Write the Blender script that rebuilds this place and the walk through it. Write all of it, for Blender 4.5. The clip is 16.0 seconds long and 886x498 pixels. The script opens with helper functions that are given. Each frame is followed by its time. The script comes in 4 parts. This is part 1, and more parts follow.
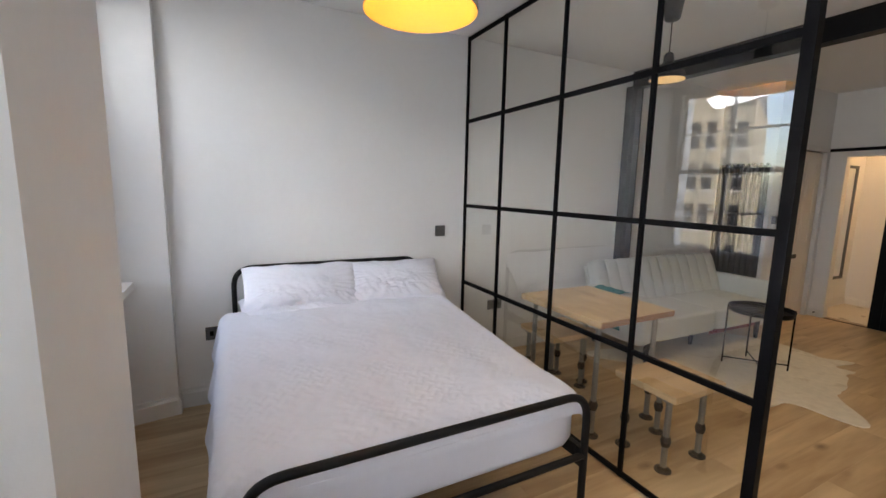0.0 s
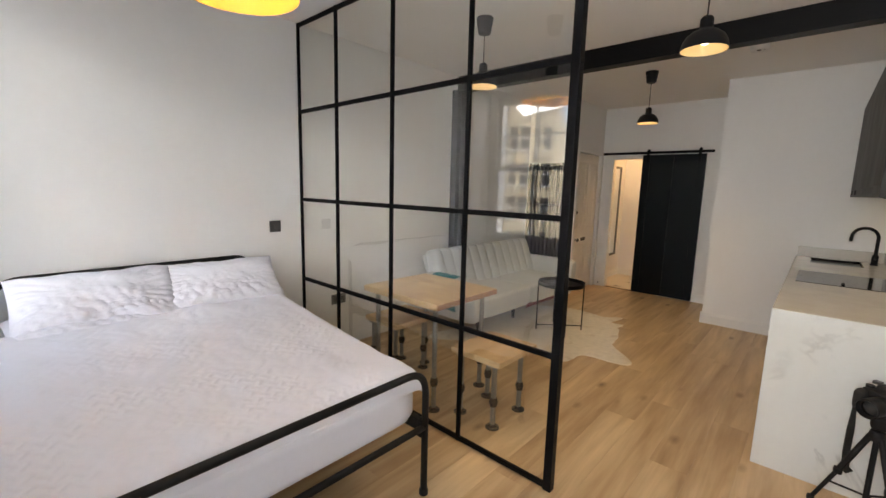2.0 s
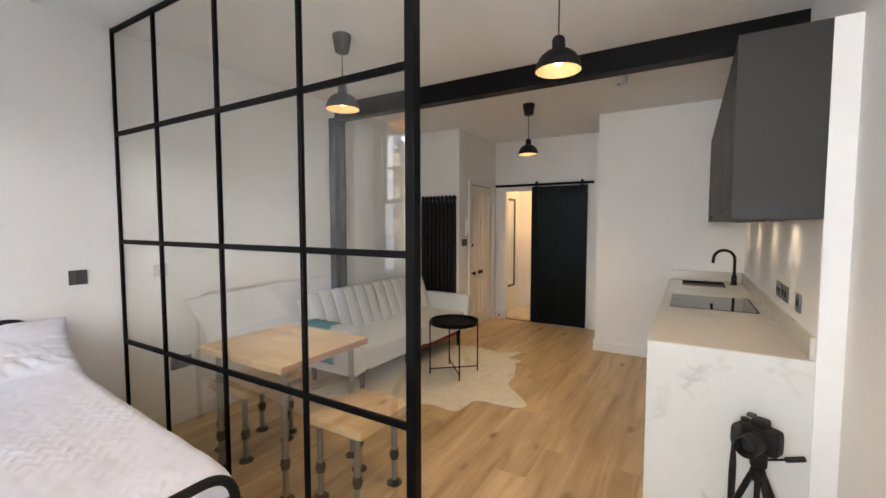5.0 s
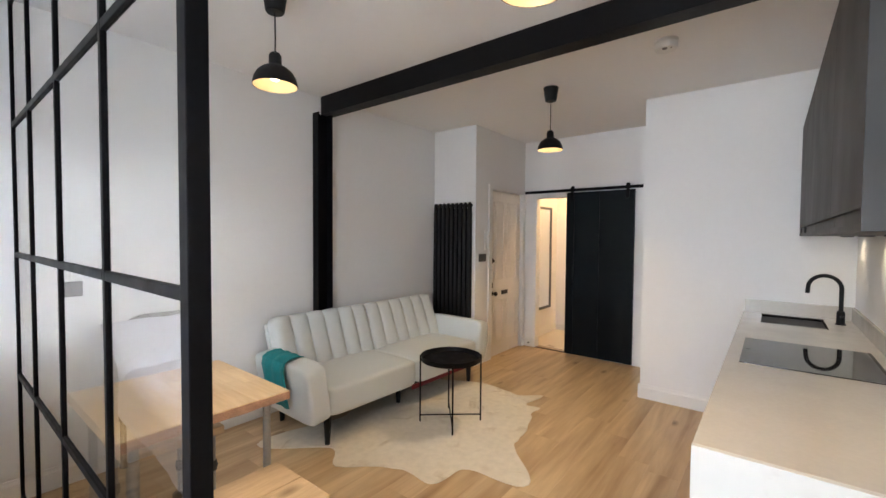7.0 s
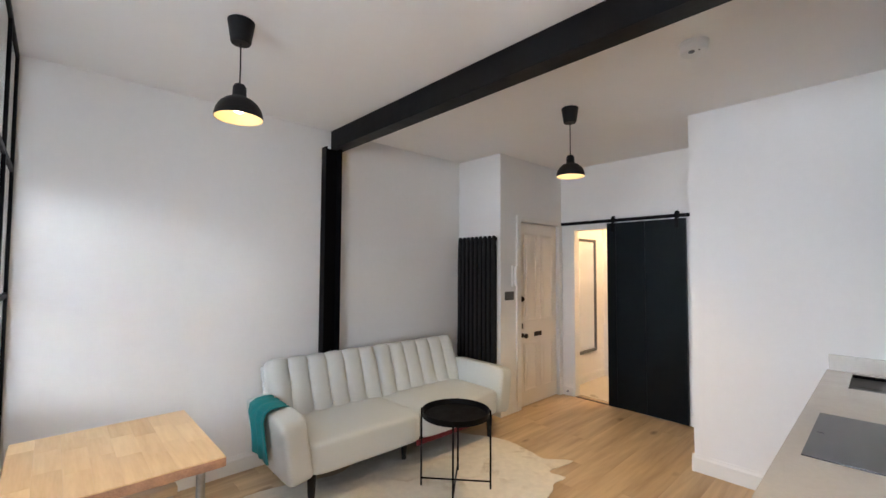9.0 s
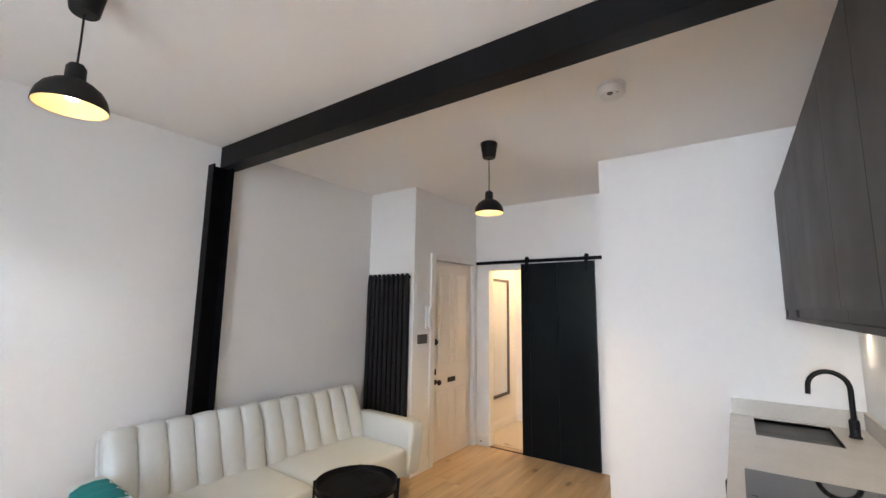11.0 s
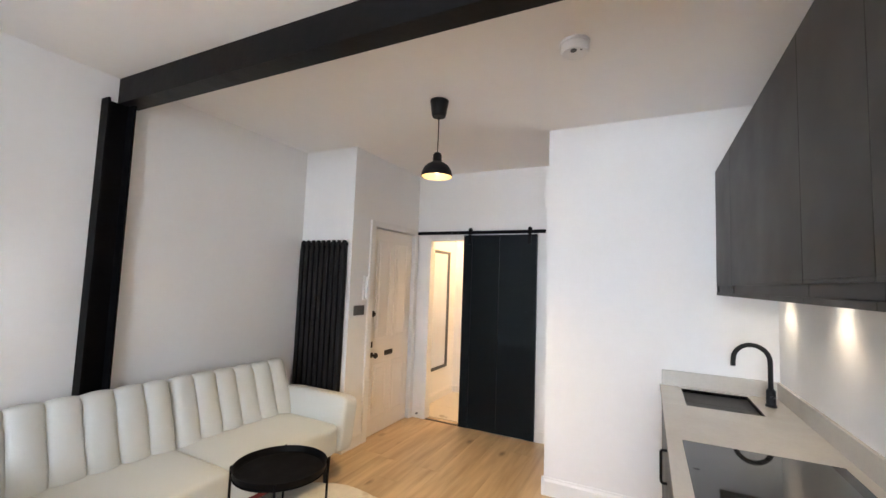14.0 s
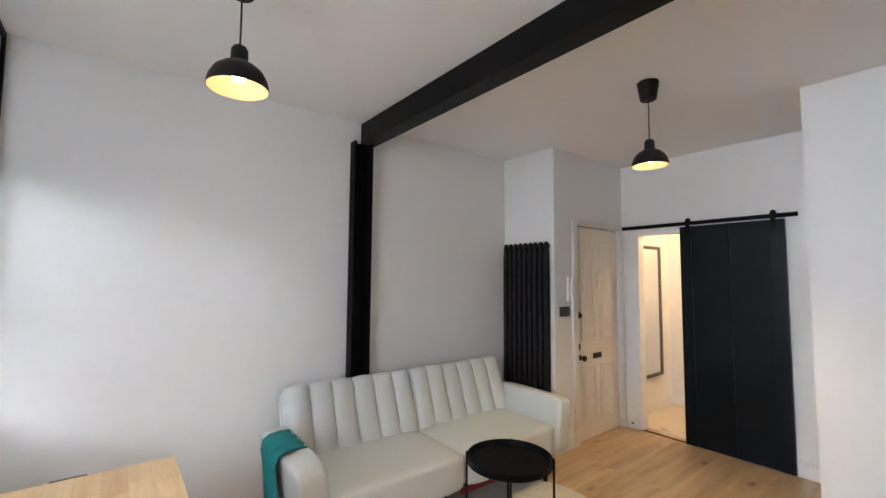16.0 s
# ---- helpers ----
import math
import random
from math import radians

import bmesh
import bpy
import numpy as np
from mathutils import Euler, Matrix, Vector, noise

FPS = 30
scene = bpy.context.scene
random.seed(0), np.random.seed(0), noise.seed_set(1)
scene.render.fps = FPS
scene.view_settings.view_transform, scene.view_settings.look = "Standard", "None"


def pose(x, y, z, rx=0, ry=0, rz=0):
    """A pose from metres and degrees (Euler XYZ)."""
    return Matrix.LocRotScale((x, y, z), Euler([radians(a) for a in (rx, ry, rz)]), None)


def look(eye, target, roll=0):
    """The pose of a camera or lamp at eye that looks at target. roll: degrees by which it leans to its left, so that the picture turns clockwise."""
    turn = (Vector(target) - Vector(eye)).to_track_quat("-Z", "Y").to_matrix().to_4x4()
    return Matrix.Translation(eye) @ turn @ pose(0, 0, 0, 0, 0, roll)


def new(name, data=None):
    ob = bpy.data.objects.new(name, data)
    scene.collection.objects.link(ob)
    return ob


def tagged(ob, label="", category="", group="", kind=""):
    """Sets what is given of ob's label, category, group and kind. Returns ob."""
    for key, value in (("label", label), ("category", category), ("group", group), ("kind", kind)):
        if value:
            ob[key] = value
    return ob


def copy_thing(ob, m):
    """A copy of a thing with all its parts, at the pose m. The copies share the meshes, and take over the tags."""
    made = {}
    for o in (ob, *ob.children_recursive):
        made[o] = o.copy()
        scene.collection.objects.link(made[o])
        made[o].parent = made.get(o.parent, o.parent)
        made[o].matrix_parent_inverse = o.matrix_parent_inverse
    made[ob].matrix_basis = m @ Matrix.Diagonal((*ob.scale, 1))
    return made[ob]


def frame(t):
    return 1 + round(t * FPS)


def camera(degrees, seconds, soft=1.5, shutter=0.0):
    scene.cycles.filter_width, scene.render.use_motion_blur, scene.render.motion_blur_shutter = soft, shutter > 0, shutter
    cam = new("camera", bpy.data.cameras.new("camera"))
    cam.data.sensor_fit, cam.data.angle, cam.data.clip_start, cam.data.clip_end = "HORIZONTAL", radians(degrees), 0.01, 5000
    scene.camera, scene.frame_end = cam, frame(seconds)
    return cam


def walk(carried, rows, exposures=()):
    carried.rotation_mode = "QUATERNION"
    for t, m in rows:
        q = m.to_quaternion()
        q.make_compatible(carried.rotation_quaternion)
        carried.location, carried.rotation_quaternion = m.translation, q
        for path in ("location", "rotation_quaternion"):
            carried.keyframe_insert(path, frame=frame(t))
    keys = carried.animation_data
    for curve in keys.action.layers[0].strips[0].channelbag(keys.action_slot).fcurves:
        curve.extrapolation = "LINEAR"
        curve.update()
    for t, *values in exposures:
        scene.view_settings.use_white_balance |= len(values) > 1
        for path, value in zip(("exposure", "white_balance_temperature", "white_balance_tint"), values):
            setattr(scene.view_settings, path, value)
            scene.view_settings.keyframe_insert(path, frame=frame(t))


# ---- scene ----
cam = camera(93.7, 16.0)
PATH = [
    (0, (0.019, 0.164, 1.478), (0.913, 1.93, 1.193), 1.2),
    (0.5, (0.012, 0.138, 1.481), (1.099, 1.793, 1.192), 1.5),
    (1, (0.014, 0.114, 1.476), (1.253, 1.657, 1.187), 1.6),
    (1.5, (0.009, 0.107, 1.474), (1.374, 1.539, 1.18), 1.6),
    (2, (0.019, 0.095, 1.472), (1.49, 1.418, 1.178), 1.5),
    (2.5, (0.036, 0.093, 1.471), (1.598, 1.309, 1.189), 1.2),
    (3, (0.056, 0.088, 1.465), (1.689, 1.215, 1.218), 0.8),
    (3.5, (0.096, 0.083, 1.464), (1.772, 1.153, 1.258), 0.5),
    (4, (0.203, 0.079, 1.472), (1.904, 1.117, 1.305), 0.3),
    (4.5, (0.351, 0.057, 1.479), (2.065, 1.077, 1.341), 0.2),
    (5, (0.521, 0.059, 1.459), (2.238, 1.078, 1.339), 0.0),
    (5.2, (0.614, 0.082, 1.464), (2.329, 1.102, 1.343), 0.1),
    (7.5, (1.631, 0.035, 1.465), (3.126, 1.362, 1.414), 0.2),
    (8, (1.781, -0.01, 1.484), (3.203, 1.396, 1.451), 0.0),
    (8.5, (1.898, -0.061, 1.504), (3.262, 1.401, 1.534), 0.4),
    (8.7, (1.926, -0.058, 1.506), (3.283, 1.41, 1.563), 0.4),
    (10.8, (2.164, 0.125, 1.531), (3.751, 1.309, 1.813), 0.7),
    (11, (2.199, 0.155, 1.532), (3.824, 1.289, 1.803), 0.8),
    (11.5, (2.27, 0.239, 1.532), (3.988, 1.234, 1.768), 1.5),
    (12, (2.318, 0.254, 1.523), (4.102, 1.133, 1.732), 2.0),
    (12.5, (2.353, 0.262, 1.507), (4.173, 1.067, 1.699), 2.2),
    (13, (2.359, 0.267, 1.521), (4.193, 1.046, 1.692), 2.5),
    (13.5, (2.366, 0.277, 1.506), (4.188, 1.087, 1.671), 2.2),
    (14, (2.363, 0.29, 1.508), (4.149, 1.176, 1.66), 2.1),
    (14.5, (2.354, 0.314, 1.499), (4.068, 1.333, 1.641), 1.7),
    (15, (2.312, 0.37, 1.501), (3.924, 1.546, 1.634), 1.0),
    (15.5, (2.274, 0.393, 1.503), (3.726, 1.762, 1.637), 0.6),
    (16, (2.252, 0.379, 1.513), (3.489, 1.945, 1.648), 0.4),
]
EXPOSURES = [(0, 3.06, 6750, 12), (1.5, 3.24, 7100, 12), (3, 3.38, 7250, 12), (5, 3.64, 6950, 12), (7.5, 4.1, 6250, 12), (8.5, 4.15, 6150, 12), (11, 4.35, 6150, 12), (13, 4.58, 6200, 12), (14.5, 4.45, 6150, 12), (16, 4.12, 6100, 12)]
walk(cam, [(t, look(eye, target, roll)) for t, eye, target, roll in PATH], EXPOSURES)

# ---- light ----
world = bpy.data.worlds.new("world")
scene.world = world
world.use_nodes = True
wn = world.node_tree.nodes
sky = wn.new("ShaderNodeTexSky")
sky.sky_type = "NISHITA"
sky.sun_disc = False
sky.sun_elevation, sky.sun_rotation = radians(40), radians(165)
sky.air_density, sky.dust_density = 1.0, 2.5
world.node_tree.links.new(sky.outputs[0], wn["Background"].inputs[0])
wn["Background"].inputs[1].default_value = 0.15

sun = new("sun", bpy.data.lights.new("sun", "SUN"))
sun.data.energy, sun.data.angle, sun.data.color = 1.0, radians(12), (1.0, 0.96, 0.90)
sun.matrix_world = look((2.6, -9.7, 8.4), (0, 0, 0))


def lamp(name, kind, at, energy, color, radius=0.03, target=None, spot=60):
    ob = new(name, bpy.data.lights.new(name, kind))
    ob.data.energy, ob.data.color = energy, color
    ob.data.shadow_soft_size = radius
    if kind == "SPOT":
        ob.data.spot_size, ob.data.spot_blend = radians(spot), 1.0
    ob.matrix_world = look(at, target) if target else pose(*at)
    return ob


def window_sky(y, z, wide, tall, aim, watts, spread, color):
    """A lamp added in a window's opening, standing in for daylight from the sky."""
    ob = new("daylight_fill_lamp", bpy.data.lights.new("daylight_fill_lamp", "AREA"))
    ob.data.shape, ob.data.size, ob.data.size_y = "RECTANGLE", wide, tall
    ob.data.energy, ob.data.color, ob.data.spread = watts, color, radians(spread)
    ob.matrix_world = look((-0.82, y, z), (-0.82 + aim[0], y + aim[1], z + aim[2]))


window_sky(0.27, 1.71, 1.0, 1.55, (1.0, 0.0, 0.03), 2.45, 118, (0.90, 0.95, 1.0))
# Thin strip at the window head, added to brighten reveal and bed.
window_sky(2.52, 2.42, 1.0, 0.16, (0.92, 0.42, -1.32), 0.75, 180, (0.90, 0.95, 1.0))
# Narrow beam, added to throw the slanting light edge on the north wall.
window_sky(2.52, 1.80, 1.1, 1.6, (1.0, 0.32, -0.25), 0.18, 5, (0.94, 0.97, 1.0))


# ---- materials ----
def material(name, color, rough=0.5, metal=0.0, spread=0.06, scale=8.0, bump=0.0, bump_scale=60.0, coat=0.0, stretch=(1, 1, 1), island=0.0, spec=0.5):
    """Base colour with variation at two scales, fine relief and uneven gloss."""
    m = bpy.data.materials.new(name)
    m.use_nodes = True
    n, l = m.node_tree.nodes, m.node_tree.links
    b = n["Principled BSDF"]
    tc, mp = n.new("ShaderNodeTexCoord"), n.new("ShaderNodeMapping")
    mp.inputs["Scale"].default_value = stretch
    l.new(tc.outputs["Object"], mp.inputs[0])
    big, fine = n.new("ShaderNodeTexNoise"), n.new("ShaderNodeTexNoise")
    big.inputs["Scale"].default_value, fine.inputs["Scale"].default_value = scale, scale * 9
    big.inputs["Detail"].default_value, fine.inputs["Detail"].default_value = 5, 8
    for t in (big, fine):
        l.new(mp.outputs[0], t.inputs["Vector"])
    mix = n.new("ShaderNodeMath")
    mix.operation = "ADD"
    l.new(big.outputs["Fac"], mix.inputs[0])
    l.new(fine.outputs["Fac"], mix.inputs[1])
    src = mix.outputs[0]
    if island:
        info, add = n.new("ShaderNodeObjectInfo"), n.new("ShaderNodeMath")
        add.operation = "MULTIPLY_ADD"
        add.inputs[1].default_value = island
        l.new(info.outputs["Random"], add.inputs[0])
        l.new(src, add.inputs[2])
        src = add.outputs[0]
    mr = n.new("ShaderNodeMapRange")
    mr.inputs[1].default_value, mr.inputs[2].default_value = 0.5, 1.5 + island
    l.new(src, mr.inputs[0])
    ramp = n.new("ShaderNodeMix")
    ramp.data_type = "RGBA"
    lo = [max(0.0, c * (1 - spread)) for c in color]
    hi = [min(1.0, c * (1 + spread)) for c in color]
    ramp.inputs[6].default_value, ramp.inputs[7].default_value = (*lo, 1), (*hi, 1)
    l.new(mr.outputs[0], ramp.inputs[0])
    l.new(ramp.outputs[2], b.inputs["Base Color"])
    rr = n.new("ShaderNodeMapRange")
    rr.inputs[1].default_value, rr.inputs[2].default_value = 0.3, 0.7
    rr.inputs[3].default_value, rr.inputs[4].default_value = max(0.02, rough * 0.88), min(1, rough * 1.12)
    l.new(big.outputs["Fac"], rr.inputs[0])
    l.new(rr.outputs[0], b.inputs["Roughness"])
    b.inputs["Metallic"].default_value = metal
    b.inputs["Coat Weight"].default_value = coat
    b.inputs["Specular IOR Level"].default_value = spec
    if bump:
        bt, bp = n.new("ShaderNodeTexNoise"), n.new("ShaderNodeBump")
        bt.inputs["Scale"].default_value, bt.inputs["Detail"].default_value = bump_scale, 6
        l.new(mp.outputs[0], bt.inputs["Vector"])
        bp.inputs["Strength"].default_value, bp.inputs["Distance"].default_value = bump, 0.01
        l.new(bt.outputs["Fac"], bp.inputs["Height"])
        l.new(bp.outputs[0], b.inputs["Normal"])
    return m


def wood(name, dark, light, axis=0, rough=0.45, scale=1.0, rand=0.5, knots=True, cloud=0.6, relief=0.12, fine=0.5, run=2.0):
    """Timber with long grain, growth bands and knots along one axis, each piece shifted by its own random."""
    m = bpy.data.materials.new(name)
    m.use_nodes = True
    n, l = m.node_tree.nodes, m.node_tree.links
    b = n["Principled BSDF"]
    tc, info = n.new("ShaderNodeTexCoord"), n.new("ShaderNodeObjectInfo")
    off, cmb = n.new("ShaderNodeVectorMath"), n.new("ShaderNodeCombineXYZ")
    mul = n.new("ShaderNodeMath")
    mul.operation, mul.inputs[1].default_value = "MULTIPLY", 37.0
    l.new(info.outputs["Random"], mul.inputs[0])
    for i in range(3):
        l.new(mul.outputs[0], cmb.inputs[i])
    l.new(tc.outputs["Object"], off.inputs[0])
    l.new(cmb.outputs[0], off.inputs[1])
    mp = n.new("ShaderNodeMapping")
    sc = [14.0 * scale] * 3
    sc[axis] = 1.3 * scale
    mp.inputs["Scale"].default_value = sc
    l.new(off.outputs[0], mp.inputs[0])
    grain, fibre, blot = (n.new("ShaderNodeTexNoise") for _ in range(3))
    grain.inputs["Scale"].default_value, grain.inputs["Detail"].default_value, grain.inputs["Distortion"].default_value = 1.0, 6, 1.2
    fibre.inputs["Scale"].default_value, fibre.inputs["Detail"].default_value = 7.0, 9
    blot.inputs["Scale"].default_value, blot.inputs["Detail"].default_value = 1.0, 3
    l.new(mp.outputs[0], grain.inputs["Vector"])
    l.new(mp.outputs[0], fibre.inputs["Vector"])
    bm_map = n.new("ShaderNodeMapping")
    sb = [6.5] * 3
    sb[axis] = run
    bm_map.inputs["Scale"].default_value = sb
    l.new(off.outputs[0], bm_map.inputs[0])
    l.new(bm_map.outputs[0], blot.inputs["Vector"])
    a1, a2, a3 = (n.new("ShaderNodeMath") for _ in range(3))
    for a in (a1, a2, a3):
        a.operation = "MULTIPLY_ADD"
    a1.inputs[1].default_value, a2.inputs[1].default_value, a3.inputs[1].default_value = fine, cloud, rand
    l.new(fibre.outputs["Fac"], a1.inputs[0])
    l.new(grain.outputs["Fac"], a1.inputs[2])
    l.new(blot.outputs["Fac"], a2.inputs[0])
    l.new(a1.outputs[0], a2.inputs[2])
    l.new(info.outputs["Random"], a3.inputs[0])
    l.new(a2.outputs[0], a3.inputs[2])
    mr = n.new("ShaderNodeMapRange")
    mr.inputs[1].default_value, mr.inputs[2].default_value = 0.20 + fine * 0.5 + cloud * 0.5, 0.80 + fine * 0.5 + cloud * 0.5 + rand
    l.new(a3.outputs[0], mr.inputs[0])
    mx = n.new("ShaderNodeMix")
    mx.data_type = "RGBA"
    mx.inputs[6].default_value, mx.inputs[7].default_value = (*dark, 1), (*light, 1)
    l.new(mr.outputs[0], mx.inputs[0])
    col = mx.outputs[2]
    if knots:
        vo, vm = n.new("ShaderNodeTexVoronoi"), n.new("ShaderNodeMapping")
        sv = [4.2] * 3
        sv[axis] = 2.0
        vm.inputs["Scale"].default_value = sv
        l.new(off.outputs[0], vm.inputs[0])
        l.new(vm.outputs[0], vo.inputs["Vector"])
        vo.inputs["Scale"].default_value = 1.0
        kr = n.new("ShaderNodeMapRange")
        kr.inputs[1].default_value, kr.inputs[2].default_value, kr.inputs[3].default_value, kr.inputs[4].default_value = 0.03, 0.15, 0.85, 0.0
        l.new(vo.outputs["Distance"], kr.inputs[0])
        km = n.new("ShaderNodeMix")
        km.data_type = "RGBA"
        km.inputs[7].default_value = (dark[0] * 0.45, dark[1] * 0.4, dark[2] * 0.35, 1)
        l.new(kr.outputs[0], km.inputs[0])
        l.new(col, km.inputs[6])
        col = km.outputs[2]
    l.new(col, b.inputs["Base Color"])
    b.inputs["Roughness"].default_value = rough
    bp = n.new("ShaderNodeBump")
    bp.inputs["Strength"].default_value, bp.inputs["Distance"].default_value = relief, 0.004
    l.new(a1.outputs[0], bp.inputs["Height"])
    l.new(bp.outputs[0], b.inputs["Normal"])
    return m


def glow(name, color, strength):
    m = bpy.data.materials.new(name)
    m.use_nodes = True
    b = m.node_tree.nodes["Principled BSDF"]
    b.inputs["Base Color"].default_value = (*color, 1)
    b.inputs["Emission Color"].default_value = (*color, 1)
    b.inputs["Emission Strength"].default_value = strength
    return m


def clear(name, tint=(1, 1, 1), ior=1.48):
    m = bpy.data.materials.new(name)
    m.use_nodes = True
    b = m.node_tree.nodes["Principled BSDF"]
    b.inputs["Base Color"].default_value = (*tint, 1)
    b.inputs["Roughness"].default_value = 0.0
    b.inputs["IOR"].default_value = ior
    b.inputs["Transmission Weight"].default_value = 1.0
    return m


def veined(name, color, vein, rough, spread=0.03, scale=3.0, bump=0.0, width=0.03):
    """Faint cloudy patches with broken darker veins."""
    m = material(name, color, rough, spread=spread, scale=scale, bump=bump, bump_scale=240)
    n, l = m.node_tree.nodes, m.node_tree.links
    b = n["Principled BSDF"]
    base = b.inputs["Base Color"].links[0].from_socket
    tc, nz, gate = n.new("ShaderNodeTexCoord"), n.new("ShaderNodeTexNoise"), n.new("ShaderNodeTexNoise")
    nz.inputs["Scale"].default_value, nz.inputs["Detail"].default_value, nz.inputs["Distortion"].default_value = 2.6, 7, 0.8
    gate.inputs["Scale"].default_value, gate.inputs["Detail"].default_value = 4.0, 4
    l.new(tc.outputs["Object"], nz.inputs["Vector"])
    l.new(tc.outputs["Object"], gate.inputs["Vector"])
    sub, ab, mul = (n.new("ShaderNodeMath") for _ in range(3))
    near, far = n.new("ShaderNodeMapRange"), n.new("ShaderNodeMapRange")
    sub.operation, ab.operation, mul.operation = "SUBTRACT", "ABSOLUTE", "MULTIPLY"
    sub.inputs[1].default_value = 0.5
    l.new(nz.outputs["Fac"], sub.inputs[0])
    l.new(sub.outputs[0], ab.inputs[0])
    near.inputs[1].default_value, near.inputs[2].default_value, near.inputs[3].default_value, near.inputs[4].default_value = 0.0, width, 0.7, 0.0
    far.inputs[1].default_value, far.inputs[2].default_value = 0.48, 0.66
    l.new(ab.outputs[0], near.inputs[0])
    l.new(gate.outputs["Fac"], far.inputs[0])
    l.new(near.outputs[0], mul.inputs[0])
    l.new(far.outputs[0], mul.inputs[1])
    mx = n.new("ShaderNodeMix")
    mx.data_type = "RGBA"
    mx.inputs[7].default_value = (*vein, 1)
    l.new(mul.outputs[0], mx.inputs[0])
    l.new(base, mx.inputs[6])
    l.new(mx.outputs[2], b.inputs["Base Color"])
    return m


PAINT = material("wall paint", (0.81, 0.805, 0.795), 0.85, spread=0.02, scale=2.5, bump=0.05, bump_scale=220)
CEIL = material("ceiling paint", (0.88, 0.875, 0.865), 0.9, spread=0.015, scale=2, bump=0.04, bump_scale=150)
TRIM = material("trim paint", (0.79, 0.785, 0.77), 0.4, spread=0.02, scale=5, bump=0.03, bump_scale=90)
OAK = wood("oak plank", (0.325, 0.203, 0.102), (0.67, 0.495, 0.295), 0, 0.34, 0.6, 0.11, True, 1.1, 0.05, 0.2, 0.9)
BUTCHER = wood("butcher block", (0.53, 0.33, 0.145), (0.80, 0.615, 0.36), 1, 0.32, 1.2, 0.5, False, 0.9)
RAWPINE = wood("bench board", (0.42, 0.27, 0.14), (0.68, 0.49, 0.29), 0, 0.5, 1.3, 0.2, True)
BLACK = material("black steel", (0.004, 0.004, 0.005), 0.45, spec=0.1, spread=0.25, scale=12, bump=0.04, bump_scale=40)
MATT = material("matt black", (0.010, 0.010, 0.011), 0.5, spec=0.22, spread=0.2, scale=20, bump=0.05, bump_scale=120)
BEAMB = material("painted black beam", (0.005, 0.005, 0.006), 0.4, spec=0.16, spread=0.3, scale=5, bump=0.15, bump_scale=14)
GLASS = clear("partition glass", (0.97, 0.985, 0.975), 1.65)
BARK = material("rough sawn edge", (0.36, 0.20, 0.12), 0.85, spread=0.45, scale=22, bump=0.5, bump_scale=90)
PANE = clear("window glass")
WHITELIN = material("white linen", (0.74, 0.755, 0.84), 0.9, spread=0.025, scale=6, bump=0.25, bump_scale=300)
LEATHER = material("white leatherette", (0.59, 0.622, 0.622), 0.38, spread=0.03, scale=6, bump=0.12, bump_scale=180)
TEAL = material("teal wool", (0.008, 0.215, 0.24), 0.95, spread=0.25, scale=30, bump=0.6, bump_scale=160)
STONE = material("quartz worktop", (0.53, 0.50, 0.45), 0.22, spread=0.06, scale=7, bump=0.0)
MARBLE = veined("pale marble panel", (0.66, 0.67, 0.645), (0.47, 0.475, 0.465), 0.22)
ANTHRA = material("anthracite unit", (0.036, 0.035, 0.034), 0.5, spec=0.24, spread=0.015, scale=3, bump=0.01, bump_scale=300)
DOORB = material("black painted door", (0.002, 0.0045, 0.007), 0.36, spec=0.16, spread=0.05, scale=2)
HOB = material("black hob glass", (0.02, 0.02, 0.021), 0.03, spread=0.2, scale=6)
SINK = material("black composite", (0.004, 0.006, 0.010), 0.4, spec=0.05, spread=0.3, scale=60)
STEEL = material("galvanised pipe", (0.33, 0.33, 0.32), 0.42, 0.85, spread=0.2, scale=25, bump=0.08, bump_scale=120)
IRON = material("dark iron fitting", (0.06, 0.058, 0.055), 0.5, 0.7, spread=0.35, scale=40, bump=0.2, bump_scale=140)
HIDE = veined("cream cowhide", (0.71, 0.66, 0.575), (0.48, 0.40, 0.31), 0.9, 0.15, 2.2, 0.25, 0.05)
BRONZE = material("dark bronze", (0.045, 0.035, 0.027), 0.35, 0.8, spread=0.3, scale=30)
GREYMET = material("grey metal plate", (0.12, 0.12, 0.125), 0.4, 0.6, spread=0.12, scale=30)
ENAMEL = material("cream lamp lining", (0.80, 0.67, 0.42), 0.5, spread=0.04, scale=10)
GOLDEN = material("golden lamp lining", (0.80, 0.47, 0.11), 0.5, spread=0.04, scale=10)
WARMGLOW = glow("warm bulb", (1.0, 0.68, 0.36), 5.5)
SMALLGLOW = glow("small warm bulb", (1.0, 0.76, 0.50), 0.85)
LED = glow("led disc", (1.0, 0.85, 0.62), 2.0)
SHADEGREY = material("pale grey lamp shade", (0.62, 0.61, 0.58), 0.45, spread=0.03, scale=8)
PLASTIC = material("white plastic", (0.78, 0.78, 0.77), 0.35, spread=0.02, scale=15)
CREAMDOOR = material("cream gloss paint", (0.77, 0.735, 0.685), 0.5, spread=0.015, scale=5, bump=0.01, bump_scale=60)
TILE = material("pale floor tile", (0.62, 0.56, 0.47), 0.3, spread=0.06, scale=5)
SANDSTONE = material("cream sandstone", (0.46, 0.41, 0.30), 0.85, spread=0.22, scale=0.7, bump=0.3, bump_scale=3)
SLATE = material("roof slate", (0.10, 0.10, 0.11), 0.6, spread=0.3, scale=3, bump=0.3, bump_scale=5)
DARKPANE = material("dark window pane", (0.02, 0.022, 0.026), 0.25, spread=0.3, scale=1, spec=0.15)
ASPHALT = material("street", (0.06, 0.06, 0.06), 0.9, spread=0.3, scale=2)
